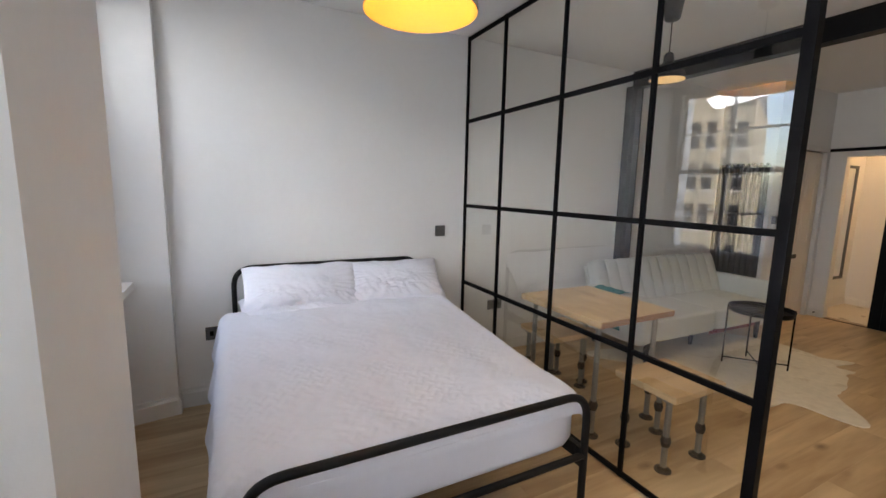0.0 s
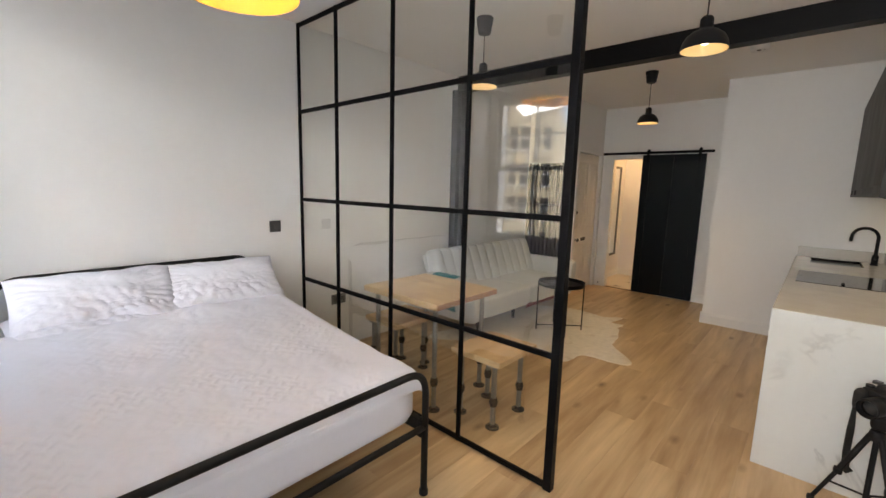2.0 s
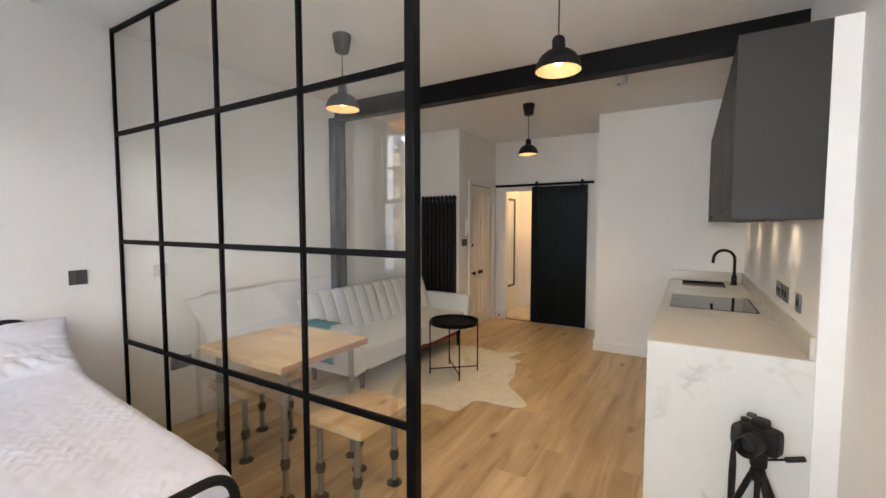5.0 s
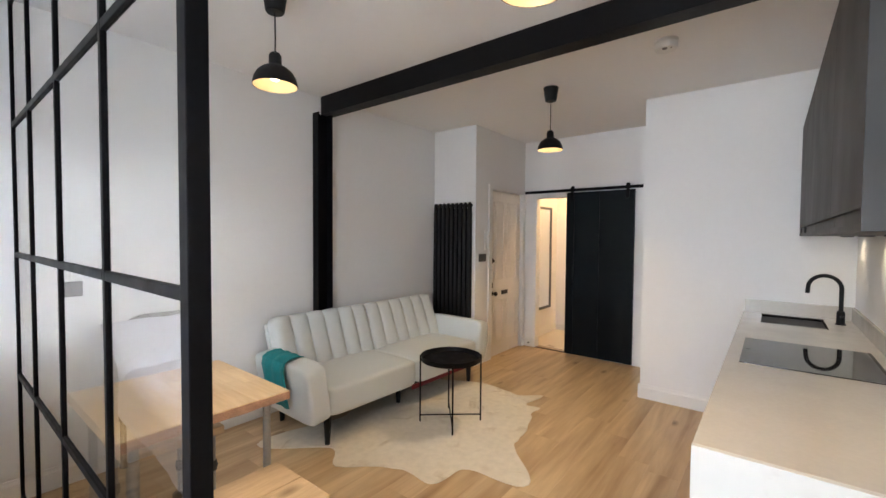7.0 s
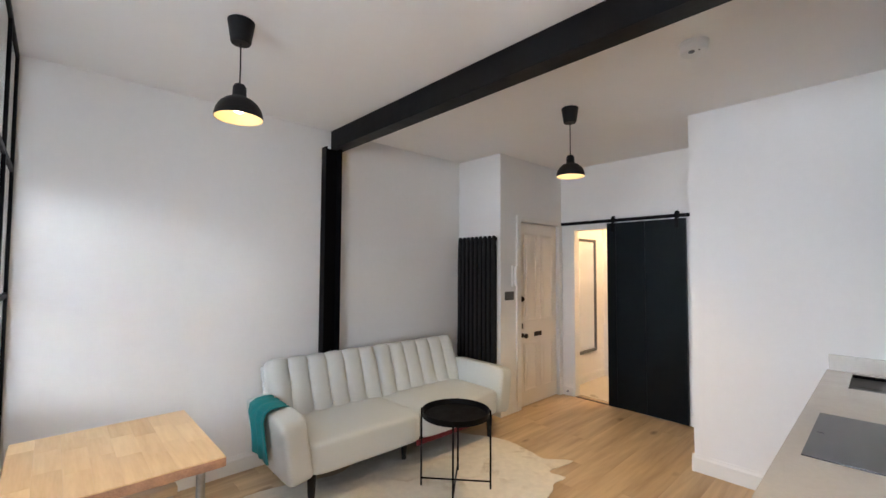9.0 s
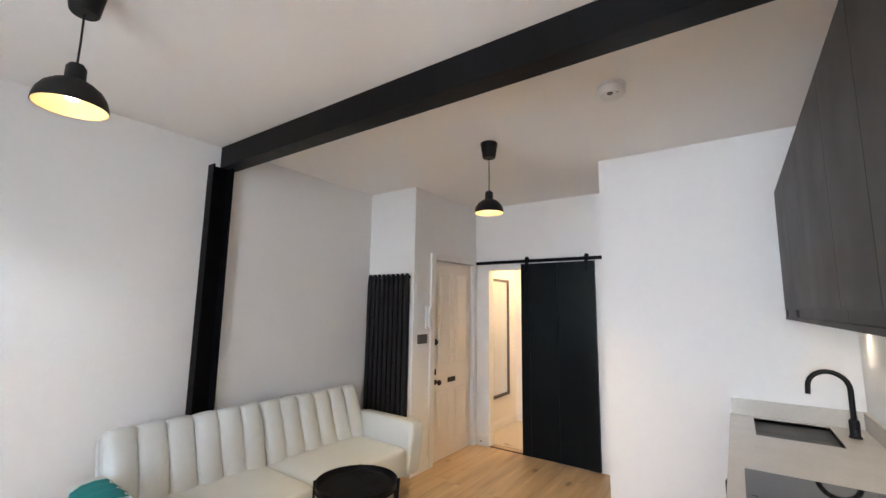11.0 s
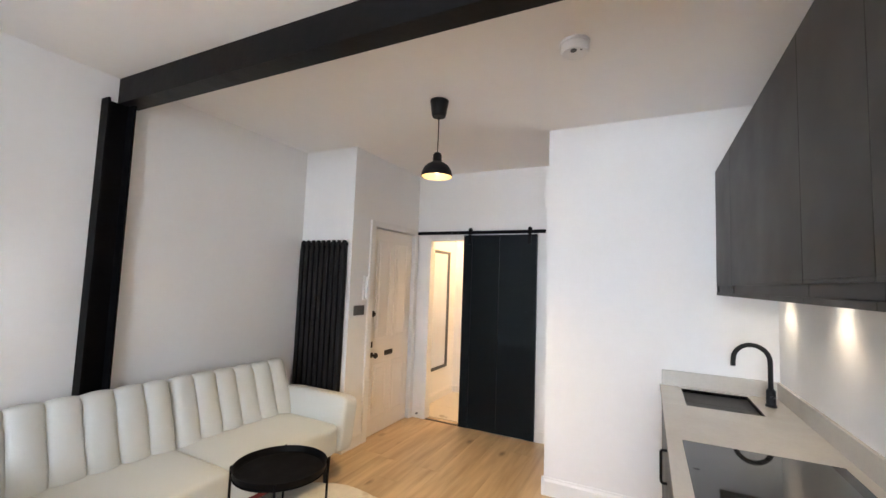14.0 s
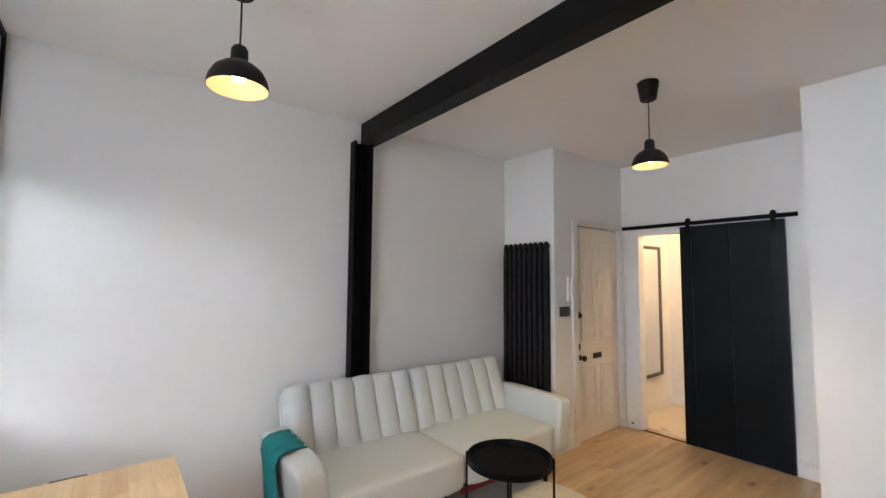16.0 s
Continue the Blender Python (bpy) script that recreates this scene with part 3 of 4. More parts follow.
def pillow_shape(seed, w=0.76, d=0.40, h=0.19, n=72):
    """Two sheets sewn along a crisp edge, with drawn-out corners and creases running in from the seam."""
    bm = bmesh.new()
    sheets = []
    for side in (1, -1):
        grid = []
        for j in range(n + 1):
            row = []
            for i in range(n + 1):
                u, v = i / n * 2 - 1, j / n * 2 - 1
                x = u * (1 - 0.045 * (1 - v * v)) * w / 2
                y = v * (1 - 0.07 * (1 - u * u)) * d / 2
                body = max(0.0, (1 - u ** 4) * (1 - v ** 4)) ** 0.55
                z = side * h / 2 * body * (1 + 0.22 * noise.noise(Vector((u * 1.6 + seed, v * 1.4, 0.5))) - 0.12 * v)
                rim = 4 * body * (1 - body)
                along = math.atan2(v, u) * 8.0
                z += side * 0.009 * rim * noise.noise(Vector((along + seed, body * 1.1, 3.0)))
                z += side * 0.016 * body * abs(noise.noise(Vector((u * 6.5 + v * 1.5 + seed, v * 2.6 - u, 1.5)))) * max(0.15, 0.5 - 1.3 * v)
                z += side * 0.0045 * max(0.3, 0.6 - v) * body * noise.noise(Vector((u * 17 + seed, v * 13, 2.5)))
                y += 0.008 * noise.noise(Vector((u * 2.5 + seed, 4.0, v)))
                row.append(bm.verts.new((x, y, z + 0.010 * noise.noise(Vector((u * 2.2, v * 2.2, seed))))))
            grid.append(row)
        for j in range(n):
            for i in range(n):
                q = (grid[j][i], grid[j][i + 1], grid[j + 1][i + 1], grid[j + 1][i])
                bm.faces.new(q if side > 0 else q[::-1])
    bmesh.ops.remove_doubles(bm, verts=bm.verts, dist=0.0002)
    return bm


for k, (x, y, z, rx, rz, label) in enumerate((
        (0.42, 3.03, 0.79, 45, -2, "white cotton pillow with creased tufted case leaning on headboard"),
        (1.06, 3.03, 0.785, 44, -4, "white cotton pillow with creased tufted case leaning on headboard"),
        (0.40, 3.00, 0.665, 12, 1, "flat white cotton pillow lying under another pillow"))):
    pl = thing("pillow", pillow_shape(k * 5.3), WHITELIN, label, "pillow", "pillows on the bed")
    pl.matrix_world = pose(x, y, z, rx, 0, rz)

# ---- dining table and benches ----
def pipe_leg(parent, x, y, top, joint, r=0.0165):
    leg = part("leg", tube([(x, y, 0.006), (x, y, top)], r, 14), STEEL, parent, "galvanised pipe leg")
    part("flange", lathe([(0, 0), (0.043, 0), (0.043, 0.006), (0.028, 0.010), (0.024, 0.022), (r, 0.024)], 20, centre=(x, y)), IRON, leg)
    part("coupling", lathe([(r, joint - 0.028), (0.022, joint - 0.026), (0.024, joint - 0.012), (0.028, joint), (0.024, joint + 0.012), (0.022, joint + 0.026), (r, joint + 0.028)], 18, centre=(x, y)), IRON, leg)
    part("top_flange", lathe([(r, top - 0.02), (0.024, top - 0.018), (0.042, top - 0.006), (0.042, top), (0, top)], 20, centre=(x, y)), STEEL, leg)


table = empty("dining_table", 2.17, 2.14, 0, label="square butcher block table on steel pipe legs", category="table")
W2, D2 = 0.32, 0.363
for k in range(8):
    a, b = -W2 + k * 2 * W2 / 8, -W2 + (k + 1) * 2 * W2 / 8
    cuts = [-D2, -D2 + 0.19 + 0.17 * ((k * 5) % 8) / 8, D2 - 0.14 - 0.13 * ((k * 3) % 8) / 8, D2]
    for c, d in zip(cuts, cuts[1:]):
        part("stave", box(a + 0.0001, b - 0.0001, c + 0.0001, d - 0.0001, 0.712, 0.75, 0.0004, 1), BUTCHER, table, angle=50)


def waney_edge(length, z0, z1, seed):
    """A strip of uneven, rough-sawn timber along local x, standing proud towards -y."""
    bm = bmesh.new()
    n, m = 90, 5
    grid = []
    for i in range(n + 1):
        x = (i / n - 0.5) * length
        row = []
        for k in range(m + 1):
            z = z0 + (z1 - z0) * k / m
            y = -0.001 - 0.007 * (0.5 + noise.noise(Vector((x * 9 + seed, z * 30, 0.0)))) * math.sin(math.pi * (0.12 + 0.76 * k / m)) - 0.002 * abs(noise.noise(Vector((x * 45, z * 60, seed))))
            row.append(bm.verts.new((x, y, z + 0.003 * noise.noise(Vector((x * 14 + seed, k, 2.0))) * (k == 0))))
        grid.append(row)
    for a, b in zip(grid, grid[1:]):
        for k in range(m):
            bm.faces.new((a[k], b[k], b[k + 1], a[k + 1]))
    return bm


part("rough_edge", moved(waney_edge(2 * W2, 0.711, 0.7465, 1.0), pose(0, -D2, 0)), BARK, table, "reddish brown rough-sawn edge")
part("rough_edge", moved(waney_edge(2 * D2, 0.711, 0.7465, 4.0), pose(-W2, 0, 0, 0, 0, -90)), RAWPINE, table, "pale sawn edge")
for sx in (-1, 1):
    for sy in (-1, 1):
        pipe_leg(table, sx * (W2 - 0.07), sy * (D2 - 0.075), 0.712, 0.20)

bench = empty("bench", 2.18, 1.58, 0, label="low wooden bench on galvanised pipe legs", category="bench", group="benches at the table")
for k in range(2):
    part("board", box(-0.19, 0.245, -0.19 + k * 0.19 + 0.0005, k * 0.19 - 0.0005, 0.41, 0.45, 0.006), RAWPINE, bench, angle=50)
for sx in (-0.15, 0.15):
    for sy in (-0.13, 0.13):
        pipe_leg(bench, sx, sy, 0.41, 0.17)
copy_thing(bench, pose(2.19, 2.50, 0))

# ---- sofa ----
sofa = empty("sofa", 4.02, 2.70, 0, -1.2, "white channel-tufted leatherette sofa with dark legs", "sofa")


def seat_swell(c):
    return Vector((c.x, c.y, c.z + 0.12 * (1 - c.x ** 4) * (1 - 0.5 * c.y ** 2) * (1 if c.z > 0 else 0)))


def tufted_back(w, d, h, n):
    """A padded back of n upright channels that meet in sharp seams, with rounded ends."""
    bm = bmesh.new()
    m, ring_n, rings = n * 14, 44, []
    for i in range(m + 1):
        u = i / m
        swell = abs(math.sin(math.pi * u * n)) ** 0.5
        end = max(0.0, 1 - abs(2 * u - 1) ** 26) ** 0.5
        ring = []
        for j in range(ring_n):
            a = 2 * math.pi * j / ring_n
            c, t = math.cos(a), math.sin(a)
            deep = d / 2 * math.copysign(abs(c) ** 0.42, c) * ((0.62 + 0.38 * swell) if c < 0 else 0.8) * (0.45 + 0.55 * end)
            tall = h / 2 * math.copysign(abs(t) ** 0.36, t) * (0.955 + 0.045 * swell) * (0.88 + 0.12 * end)
            crease = 0.0025 * (1 - swell) * math.sin(tall * 60 + i)
            ring.append(bm.verts.new(((u - 0.5) * w + crease, deep, tall)))
        rings.append(ring)
    for p, q in zip(rings, rings[1:]):
        for j in range(ring_n):
            bm.faces.new((p[j], q[j], q[(j + 1) % ring_n], p[(j + 1) % ring_n]))
    bm.faces.new(rings[0])
    bm.faces.new(rings[-1][::-1])
    return bm


for k in (-1, 1):
    part("seat_cushion", moved(puff(0.876, 0.71, 0.21, 0.19, 18, seat_swell), pose(k * 0.434, -0.01, 0.32)), LEATHER, sofa)
    part("backrest", moved(tufted_back(0.914, 0.17, 0.48, 6), pose(0.0025 + k * 0.457, 0.30, 0.587, -20)), LEATHER, sofa, angle=70)
    part("back_panel", moved(box(-0.465, 0.465, 0.0, 0.05, -0.21, 0.21, 0.02), pose(0.0025 + k * 0.45625, 0.34, 0.57, -20)), LEATHER, sofa)
    part("arm", moved(puff(0.165, 0.71, 0.41, 0.24, 16), pose(k * 0.95, -0.012, 0.40, 0, k * 9)), LEATHER, sofa)
    for y in (-0.27, 0.33):
        lm = lathe([(0, 0), (0.017, 0), (0.029, 0.20), (0.03, 0.235), (0, 0.235)], 14)
        part("leg", moved(lm, pose(k * 0.83, y, 0)), MATT, sofa, "tapered black wooden leg")
part("leg", moved(lathe([(0, 0), (0.017, 0), (0.029, 0.20), (0.03, 0.235), (0, 0.235)], 14), pose(0, -0.12, 0)), MATT, sofa, "tapered black wooden leg")
part("base_frame", box(-0.86, 0.86, -0.30, 0.30, 0.205, 0.26, 0.01), MATT, sofa)
part("trim_tape", box(-0.02, 0.72, -0.305, -0.300, 0.165, 0.207, 0.001), RED, sofa, "dark red tape hanging under the seat")


def throw():
    """A knitted blanket draped over the arm."""
    bm = bmesh.new()
    prof = [(-0.098, 0.30), (-0.102, 0.38), (-0.112, 0.47), (-0.124, 0.55), (-0.112, 0.597), (-0.075, 0.615), (-0.02, 0.618), (0.03, 0.611), (0.055, 0.59), (0.062, 0.55)]
    ny = 22
    rows = []
    for j in range(ny + 1):
        v = j / ny
        row = []
        for i, (x, z) in enumerate(prof):
            skew = 0.06 * (1 - i / len(prof))
            fold = 0.006 * math.sin(v * 17 + i * 0.35) + 0.008 * noise.noise(Vector((i * 0.4, v * 6, 0)))
            row.append(bm.verts.new((x - fold * (1 if i < 6 else -0.4), -0.15 + 0.30 * v - skew, z + (fold * 0.5 if 3 < i < 9 else 0))))
        rows.append(row)
    for a, b in zip(rows, rows[1:]):
        for i in range(len(prof) - 1):
            bm.faces.new((a[i], a[i + 1], b[i + 1], b[i]))
    return bm


blanket = thing("throw_blanket", throw(), TEAL, "teal knitted throw folded over the sofa arm", "blanket", at=(3.06, 2.76, 0), rz=-1.2)
sol = blanket.modifiers.new("thick", "SOLIDIFY")
sol.thickness, sol.offset = 0.007, 1

# ---- coffee table ----
ct = empty("side_table", 4.02, 2.01, 0, label="round black metal tray side table", category="side table")
part("tray", lathe([(0, 0.496), (0.214, 0.496), (0.222, 0.500), (0.231, 0.530), (0.2345, 0.530), (0.227, 0.494), (0.219, 0.488), (0, 0.488)], 56), BLACK, ct)
for k in range(4):
    a = radians(-49 + 90 * k)
    x, y = 0.238 * math.cos(a), 0.238 * math.sin(a)
    part("leg", tube([(x, y, 0), (x, y, 0.532)], 0.0065, 10), BLACK, ct)
for k in range(2):
    a = radians(-49 + 90 * k)
    x, y = 0.236 * math.cos(a), 0.236 * math.sin(a)
    part("cross_bar", tube([(-x, -y, 0.055 + 0.006 * k), (x, y, 0.055 + 0.006 * k)], 0.0055, 10), BLACK, ct)
part("top_ring", tube([(0.229 * math.cos(2 * math.pi * i / 48), 0.229 * math.sin(2 * math.pi * i / 48), 0.494) for i in range(48)], 0.004, 8, closed=True), BLACK, ct)


# ---- cowhide rug ----
def hide():
    """A hide: a broad back with four leg flaps, a neck and a tail."""
    flaps = ((-113, 0.38, 0.18), (-143, 0.17, 0.15), (-42, 0.11, 0.06), (-28, 0.24, 0.07), (177, 0.16, 0.15), (150, 0.55, 0.17), (60, 0.3, 0.3))
    n, m = 180, 14
    bm = bmesh.new()
    c = bm.verts.new((0, 0, 0.006))
    prev = None
    for k in range(1, m + 1):
        q = k / m
        ring = []
        for i in range(n):
            a = 2 * math.pi * i / n
            r = 0.84 * 0.70 / math.sqrt((0.84 * math.sin(a)) ** 2 + (0.70 * math.cos(a)) ** 2)
            for deg, ext, wide in flaps:
                d = (a - radians(deg) + math.pi) % (2 * math.pi) - math.pi
                r += ext * math.exp(-(d / wide) ** 2)
            r += 0.025 * noise.noise(Vector((math.cos(a) * 3, math.sin(a) * 3, 4.0))) + 0.010 * noise.noise(Vector((math.cos(a) * 11, math.sin(a) * 11, 1.0)))
            x, y = r * q * math.cos(a), r * q * math.sin(a)
            z = 0.006 + 0.002 * noise.noise(Vector((x * 5, y * 5, 0)))
            ring.append(bm.verts.new((x, y, z)))
        for i in range(n):
            j = (i + 1) % n
            bm.faces.new((c, ring[i], ring[j]) if prev is None else (prev[i], ring[i], ring[j], prev[j]))
        prev = ring
    low = [bm.verts.new((v.co.x * 1.002, v.co.y * 1.002, 0.0015)) for v in prev]
    for i in range(n):
        j = (i + 1) % n
        bm.faces.new((prev[i], low[i], low[j], prev[j]))
    bm.faces.new(low[::-1])
    return bm


rug = thing("cowhide_rug", hide(), HIDE, "cream and beige cowhide rug lying on the oak floor", "rug", at=(4.05, 2.15, 0))

# ---- radiator ----
rad = empty("radiator", 5.255, 2.94, 0, label="tall black vertical column radiator on the wall", category="radiator")
for k in range(9):
    y = -0.24 + k * 0.06
    part("column", moved(puff(0.05, 0.042, 1.50, 0.3, 6, None), pose(0, y, 1.085)), MATT, rad)
for z in (0.36, 1.80):
    part("manifold", tube([(0.012, -0.26, z), (0.012, 0.26, z)], 0.018, 12), MATT, rad)
for y in (-0.16, 0.16):
    part("wall_bracket", box(0.02, 0.046, y - 0.015, y + 0.015, 1.5, 1.56, 0.002), MATT, rad)
part("valve_tail", tube([(0.012, -0.2, 0.0), (0.012, -0.2, 0.36)], 0.008, 10), MATT, rad)

# ---- kitchen ----
KX0, KX1, KF, KB, KT = 2.775, 5.51, 0.222, -0.41, 0.885
structure("worktop_base", box(KX0 + 0.03, KX1, KB, KF - 0.06, 0, 0.10), ANTHRA, "dark plinth under the kitchen units", "plinth")
worktop = empty("worktop", KX0, KB, 0, label="beige quartz kitchen worktop with upstand and pale end panel", category="worktop")
bm = box(0.02, 2.245, 0, KF - KB, KT - 0.02, KT, 0.0015)
box(2.685, KX1 - KX0, 0, KF - KB, KT - 0.02, KT, 0.0015, bm=bm)
box(2.245, 2.685, 0, 0.17, KT - 0.02, KT, bm=bm)
box(2.245, 2.685, 0.515, KF - KB, KT - 0.02, KT, bm=bm)
part("slab", bm, STONE, worktop)
part("end_panel", box(0, 0.02, 0, KF - KB, 0, KT, 0.0015), MARBLE, worktop, "pale veined marble-look waterfall end")
part("upstand", box(0.02, KX1 - KX0, 0, 0.018, KT, KT + 0.095, 0.002), STONE, worktop)
part("upstand", box(KX1 - KX0 - 0.018, KX1 - KX0, 0.018, KF - KB - 0.01, KT, KT + 0.095, 0.002), STONE, worktop)

units = (2.80, 3.40, 4.00, 4.60, 5.20, 5.51)
for a, b in zip(units, units[1:]):
    u = empty("base_unit", a, KB, 0, label="anthracite handleless kitchen base unit", category="cabinet", group="kitchen base units")
    part("body", box(0.001, b - a - 0.001, 0.01, 0.60, 0.10, KT - 0.021), ANTHRA, u)
    d = part("door", box(0.002, b - a - 0.002, 0.602, 0.622, 0.11, KT - 0.03, 0.002), ANTHRA, u)
    if b - a > 0.4 and a > 3.0:
        part("handle", tube(rounded([(0.05, 0.622, 0.75), (0.05, 0.648, 0.75), (0.05, 0.648, 0.60), (0.05, 0.622, 0.60)], 0.012, 4), 0.006, 8), BLACK, d, "black bar handle")
for a, b in ((2.79, 3.44), (3.44, 3.86), (3.86, 4.98), (4.98, 5.51)):
    u = empty("wall_unit", a, KB, 1.48, label="anthracite handleless kitchen wall cabinet", category="cabinet", group="kitchen wall units")
    part("body", box(0.0005, b - a - 0.0005, 0, 0.285, 0.018, 0.795, 0.001), ANTHRA, u)
    part("bottom_board", box(0.0005, b - a - 0.0005, 0, 0.311, 0.0, 0.018, 0.001), ANTHRA, u)
    dr = part("door", box(0.0008, b - a - 0.0008, 0.291, 0.311, 0.066, 0.795, 0.002), ANTHRA, u)
    part("grip_lip", prism([(0.0015, 0.300), (b - a - 0.0015, 0.300), (b - a - 0.0015, 0.311), (0.0015, 0.311)], 0.056, 0.066), ANTHRA, dr)
    part("recess_rail", box(0.001, b - a - 0.001, 0.285, 0.298, 0.018, 0.062, 0.001), ANTHRA, u)
    for c in ((0.004, b - a - 0.022) if b == 5.51 else ()):
        part("recess_support", box(c, c + 0.018, 0.298, 0.309, 0.018, 0.064, 0.001), ANTHRA, u)
    if a == 2.79:
        part("end_panel", box(-0.018, 0, 0, 0.313, 0, 0.797, 0.0015), ANTHRA, u)
for x in (3.28, 3.88, 4.55, 5.27):
    s = empty("cabinet_light", x, -0.33, 1.48, label="small round under-cabinet light, lit warm", category="light", group="under-cabinet lights")
    part("rim", lathe([(0.034, 0), (0.034, -0.006), (0.027, -0.008), (0.027, -0.004)], 24), GREYMET, s)
    part("lens", lathe([(0, -0.005), (0.026, -0.005), (0.026, -0.002), (0, -0.001)], 24), LED, s, "glowing warm lens")
    lamp("cabinet_spot", "SPOT", (x, -0.33, 1.465), 0.105, (1.0, 0.80, 0.55), 0.012, (x, -0.36, 0.9), 125)

hob = empty("hob", 3.81, -0.345, KT, label="black glass induction hob set in the worktop", category="hob")
part("glass_plate", box(0, 0.59, 0, 0.51, 0, 0.004, 0.0006), HOB, hob)
part("control_strip", box(0.290, 0.300, 0.475, 0.495, 0.004, 0.0044), RUBBER, hob)

sink = empty("kitchen_sink", 5.02, -0.24, KT, label="black undermounted kitchen sink", category="sink")
bm = bmesh.new()
for x0, x1, y0, y1, z0, z1 in ((-0.012, 0, -0.012, 0.357, -0.2, -0.004), (0.44, 0.452, -0.012, 0.357, -0.2, -0.004), (0, 0.44, -0.012, 0, -0.2, -0.004), (0, 0.44, 0.345, 0.357, -0.2, -0.004), (-0.012, 0.452, -0.012, 0.357, -0.21, -0.2)):
    box(x0, x1, y0, y1, z0, z1, bm=bm)
part("bowl", bm, SINK, sink)
part("drain", lathe([(0, -0.196), (0.03, -0.196), (0.04, -0.199)], 20, centre=(0.22, 0.17)), STEEL, sink)

tap = empty("kitchen_tap", 5.27, -0.315, KT, label="matt black swan-neck kitchen tap", category="tap")
part("base", lathe([(0, 0), (0.027, 0), (0.027, 0.006), (0.022, 0.012), (0.022, 0.085), (0.014, 0.095), (0.0, 0.096)], 24), MATT, tap)
arc = [(0, 0, 0.09), (0, 0, 0.20)] + [(0, 0.085 - 0.085 * math.cos(radians(k * 15)), 0.24 + 0.085 * math.sin(radians(k * 15))) for k in range(0, 13)] + [(0, 0.172, 0.20)]
part("spout", tube(arc, 0.0125, 14), MATT, tap)
part("lever", tube([(-0.02, 0, 0.055), (-0.05, 0, 0.058), (-0.075, 0.0, 0.075)], 0.007, 10), MATT, tap)


def plate(name, x, y, z, rz, w, h, label, mat=GREYMET, rocker=1, group="wall plates"):
    """A wall plate; its back lies on the wall, its face looks along local -y."""
    p = empty(name, x, y, z, rz, label, "socket" if "socket" in name else "switch", group)
    part("faceplate", box(-w / 2, w / 2, -0.009, 0.001, -h / 2, h / 2, 0.002), mat, p)
    for k in range(rocker):
        cx = (k - (rocker - 1) / 2) * w / rocker
        part("rocker", box(cx - 0.011, cx + 0.011, -0.013, -0.008, -0.016, 0.016, 0.002), BLACK if "socket" in name else mat, p)
    return p


plate("light_switch", 1.545, NORTH, 1.136, 0, 0.088, 0.088, "square grey metal light switch on white wall")
plate("wall_socket", -0.11, NORTH, 0.49, 0, 0.146, 0.088, "grey metal double socket beside the bed", rocker=2)
plate("wall_socket", 2.12, NORTH, 0.447, 0, 0.146, 0.088, "grey metal double socket low on wall", rocker=2)
plate("wall_socket", 2.28, SOUTH, 0.485, 180, 0.09, 0.088, "grey metal socket low on side wall")
for x, w, r in ((3.12, 0.088, 1), (3.44, 0.146, 2), (3.62, 0.146, 2)):
    plate("wall_socket", x, -0.41, 1.076, 180, w, 0.088, "dark metal socket above the worktop", rocker=r)
plate("light_switch", 5.44, 2.65, 1.212, 0, 0.146, 0.088, "dark metal light switch beside entrance door", rocker=2)

# ---- entrance door ----
door = tagged(part("door_entrance", box(5.635, 6.385, 2.675, 2.715, 0.006, 2.0, 0.003), CREAMDOOR, None, "closed cream painted panelled entrance door"), "", "door", "", "structure")
for x0, x1, z0, z1 in ((5.73, 5.97, 0.92, 1.88), (6.05, 6.29, 0.92, 1.88), (5.73, 5.97, 0.16, 0.68), (6.05, 6.29, 0.16, 0.68)):
    bm = box(x0 + 0.05, x1 - 0.05, 2.670, 2.677, z0 + 0.05, z1 - 0.05, 0.004)
    t = 0.018
    box(x0, x1, 2.668, 2.677, z0, z0 + t, 0.003, bm=bm)
    box(x0, x1, 2.668, 2.677, z1 - t, z1, 0.003, bm=bm)
    box(x0, x0 + t, 2.668, 2.677, z0 + t, z1 - t, 0.003, bm=bm)
    box(x1 - t, x1, 2.668, 2.677, z0 + t, z1 - t, 0.003, bm=bm)
    part("panel_moulding", bm, CREAMDOOR, door)
for x0, x1, z0, z1 in ((5.56, 5.632, 0, 2.06), (6.388, 6.46, 0, 2.06), (5.56, 6.46, 2.004, 2.06)):
    if z0:
        x0, x1 = 5.632, 6.388
    part("architrave", box(x0, x1, 2.632, 2.652, z0, z1, 0.006), TRIM, door)
part("knob", moved(lathe([(0, 0), (0.026, 0), (0.026, 0.006), (0.011, 0.012), (0.011, 0.03), (0.026, 0.042), (0.028, 0.055), (0.018, 0.066), (0, 0.068)], 20), pose(5.705, 2.675, 0.77, 90)), BRONZE, door, "dark bronze door knob")
part("keyhole_plate", box(5.69, 5.71, 2.668, 2.676, 0.84, 0.90, 0.004), BRONZE, door)
part("night_latch", moved(lathe([(0, 0), (0.03, 0), (0.03, 0.014), (0.017, 0.02), (0.017, 0.03), (0, 0.031)], 20), pose(5.69, 2.675, 1.164, 90)), BRONZE, door)
part("letter_plate", box(5.925, 6.06, 2.664, 2.676, 0.74, 0.79, 0.004), BRONZE, door)

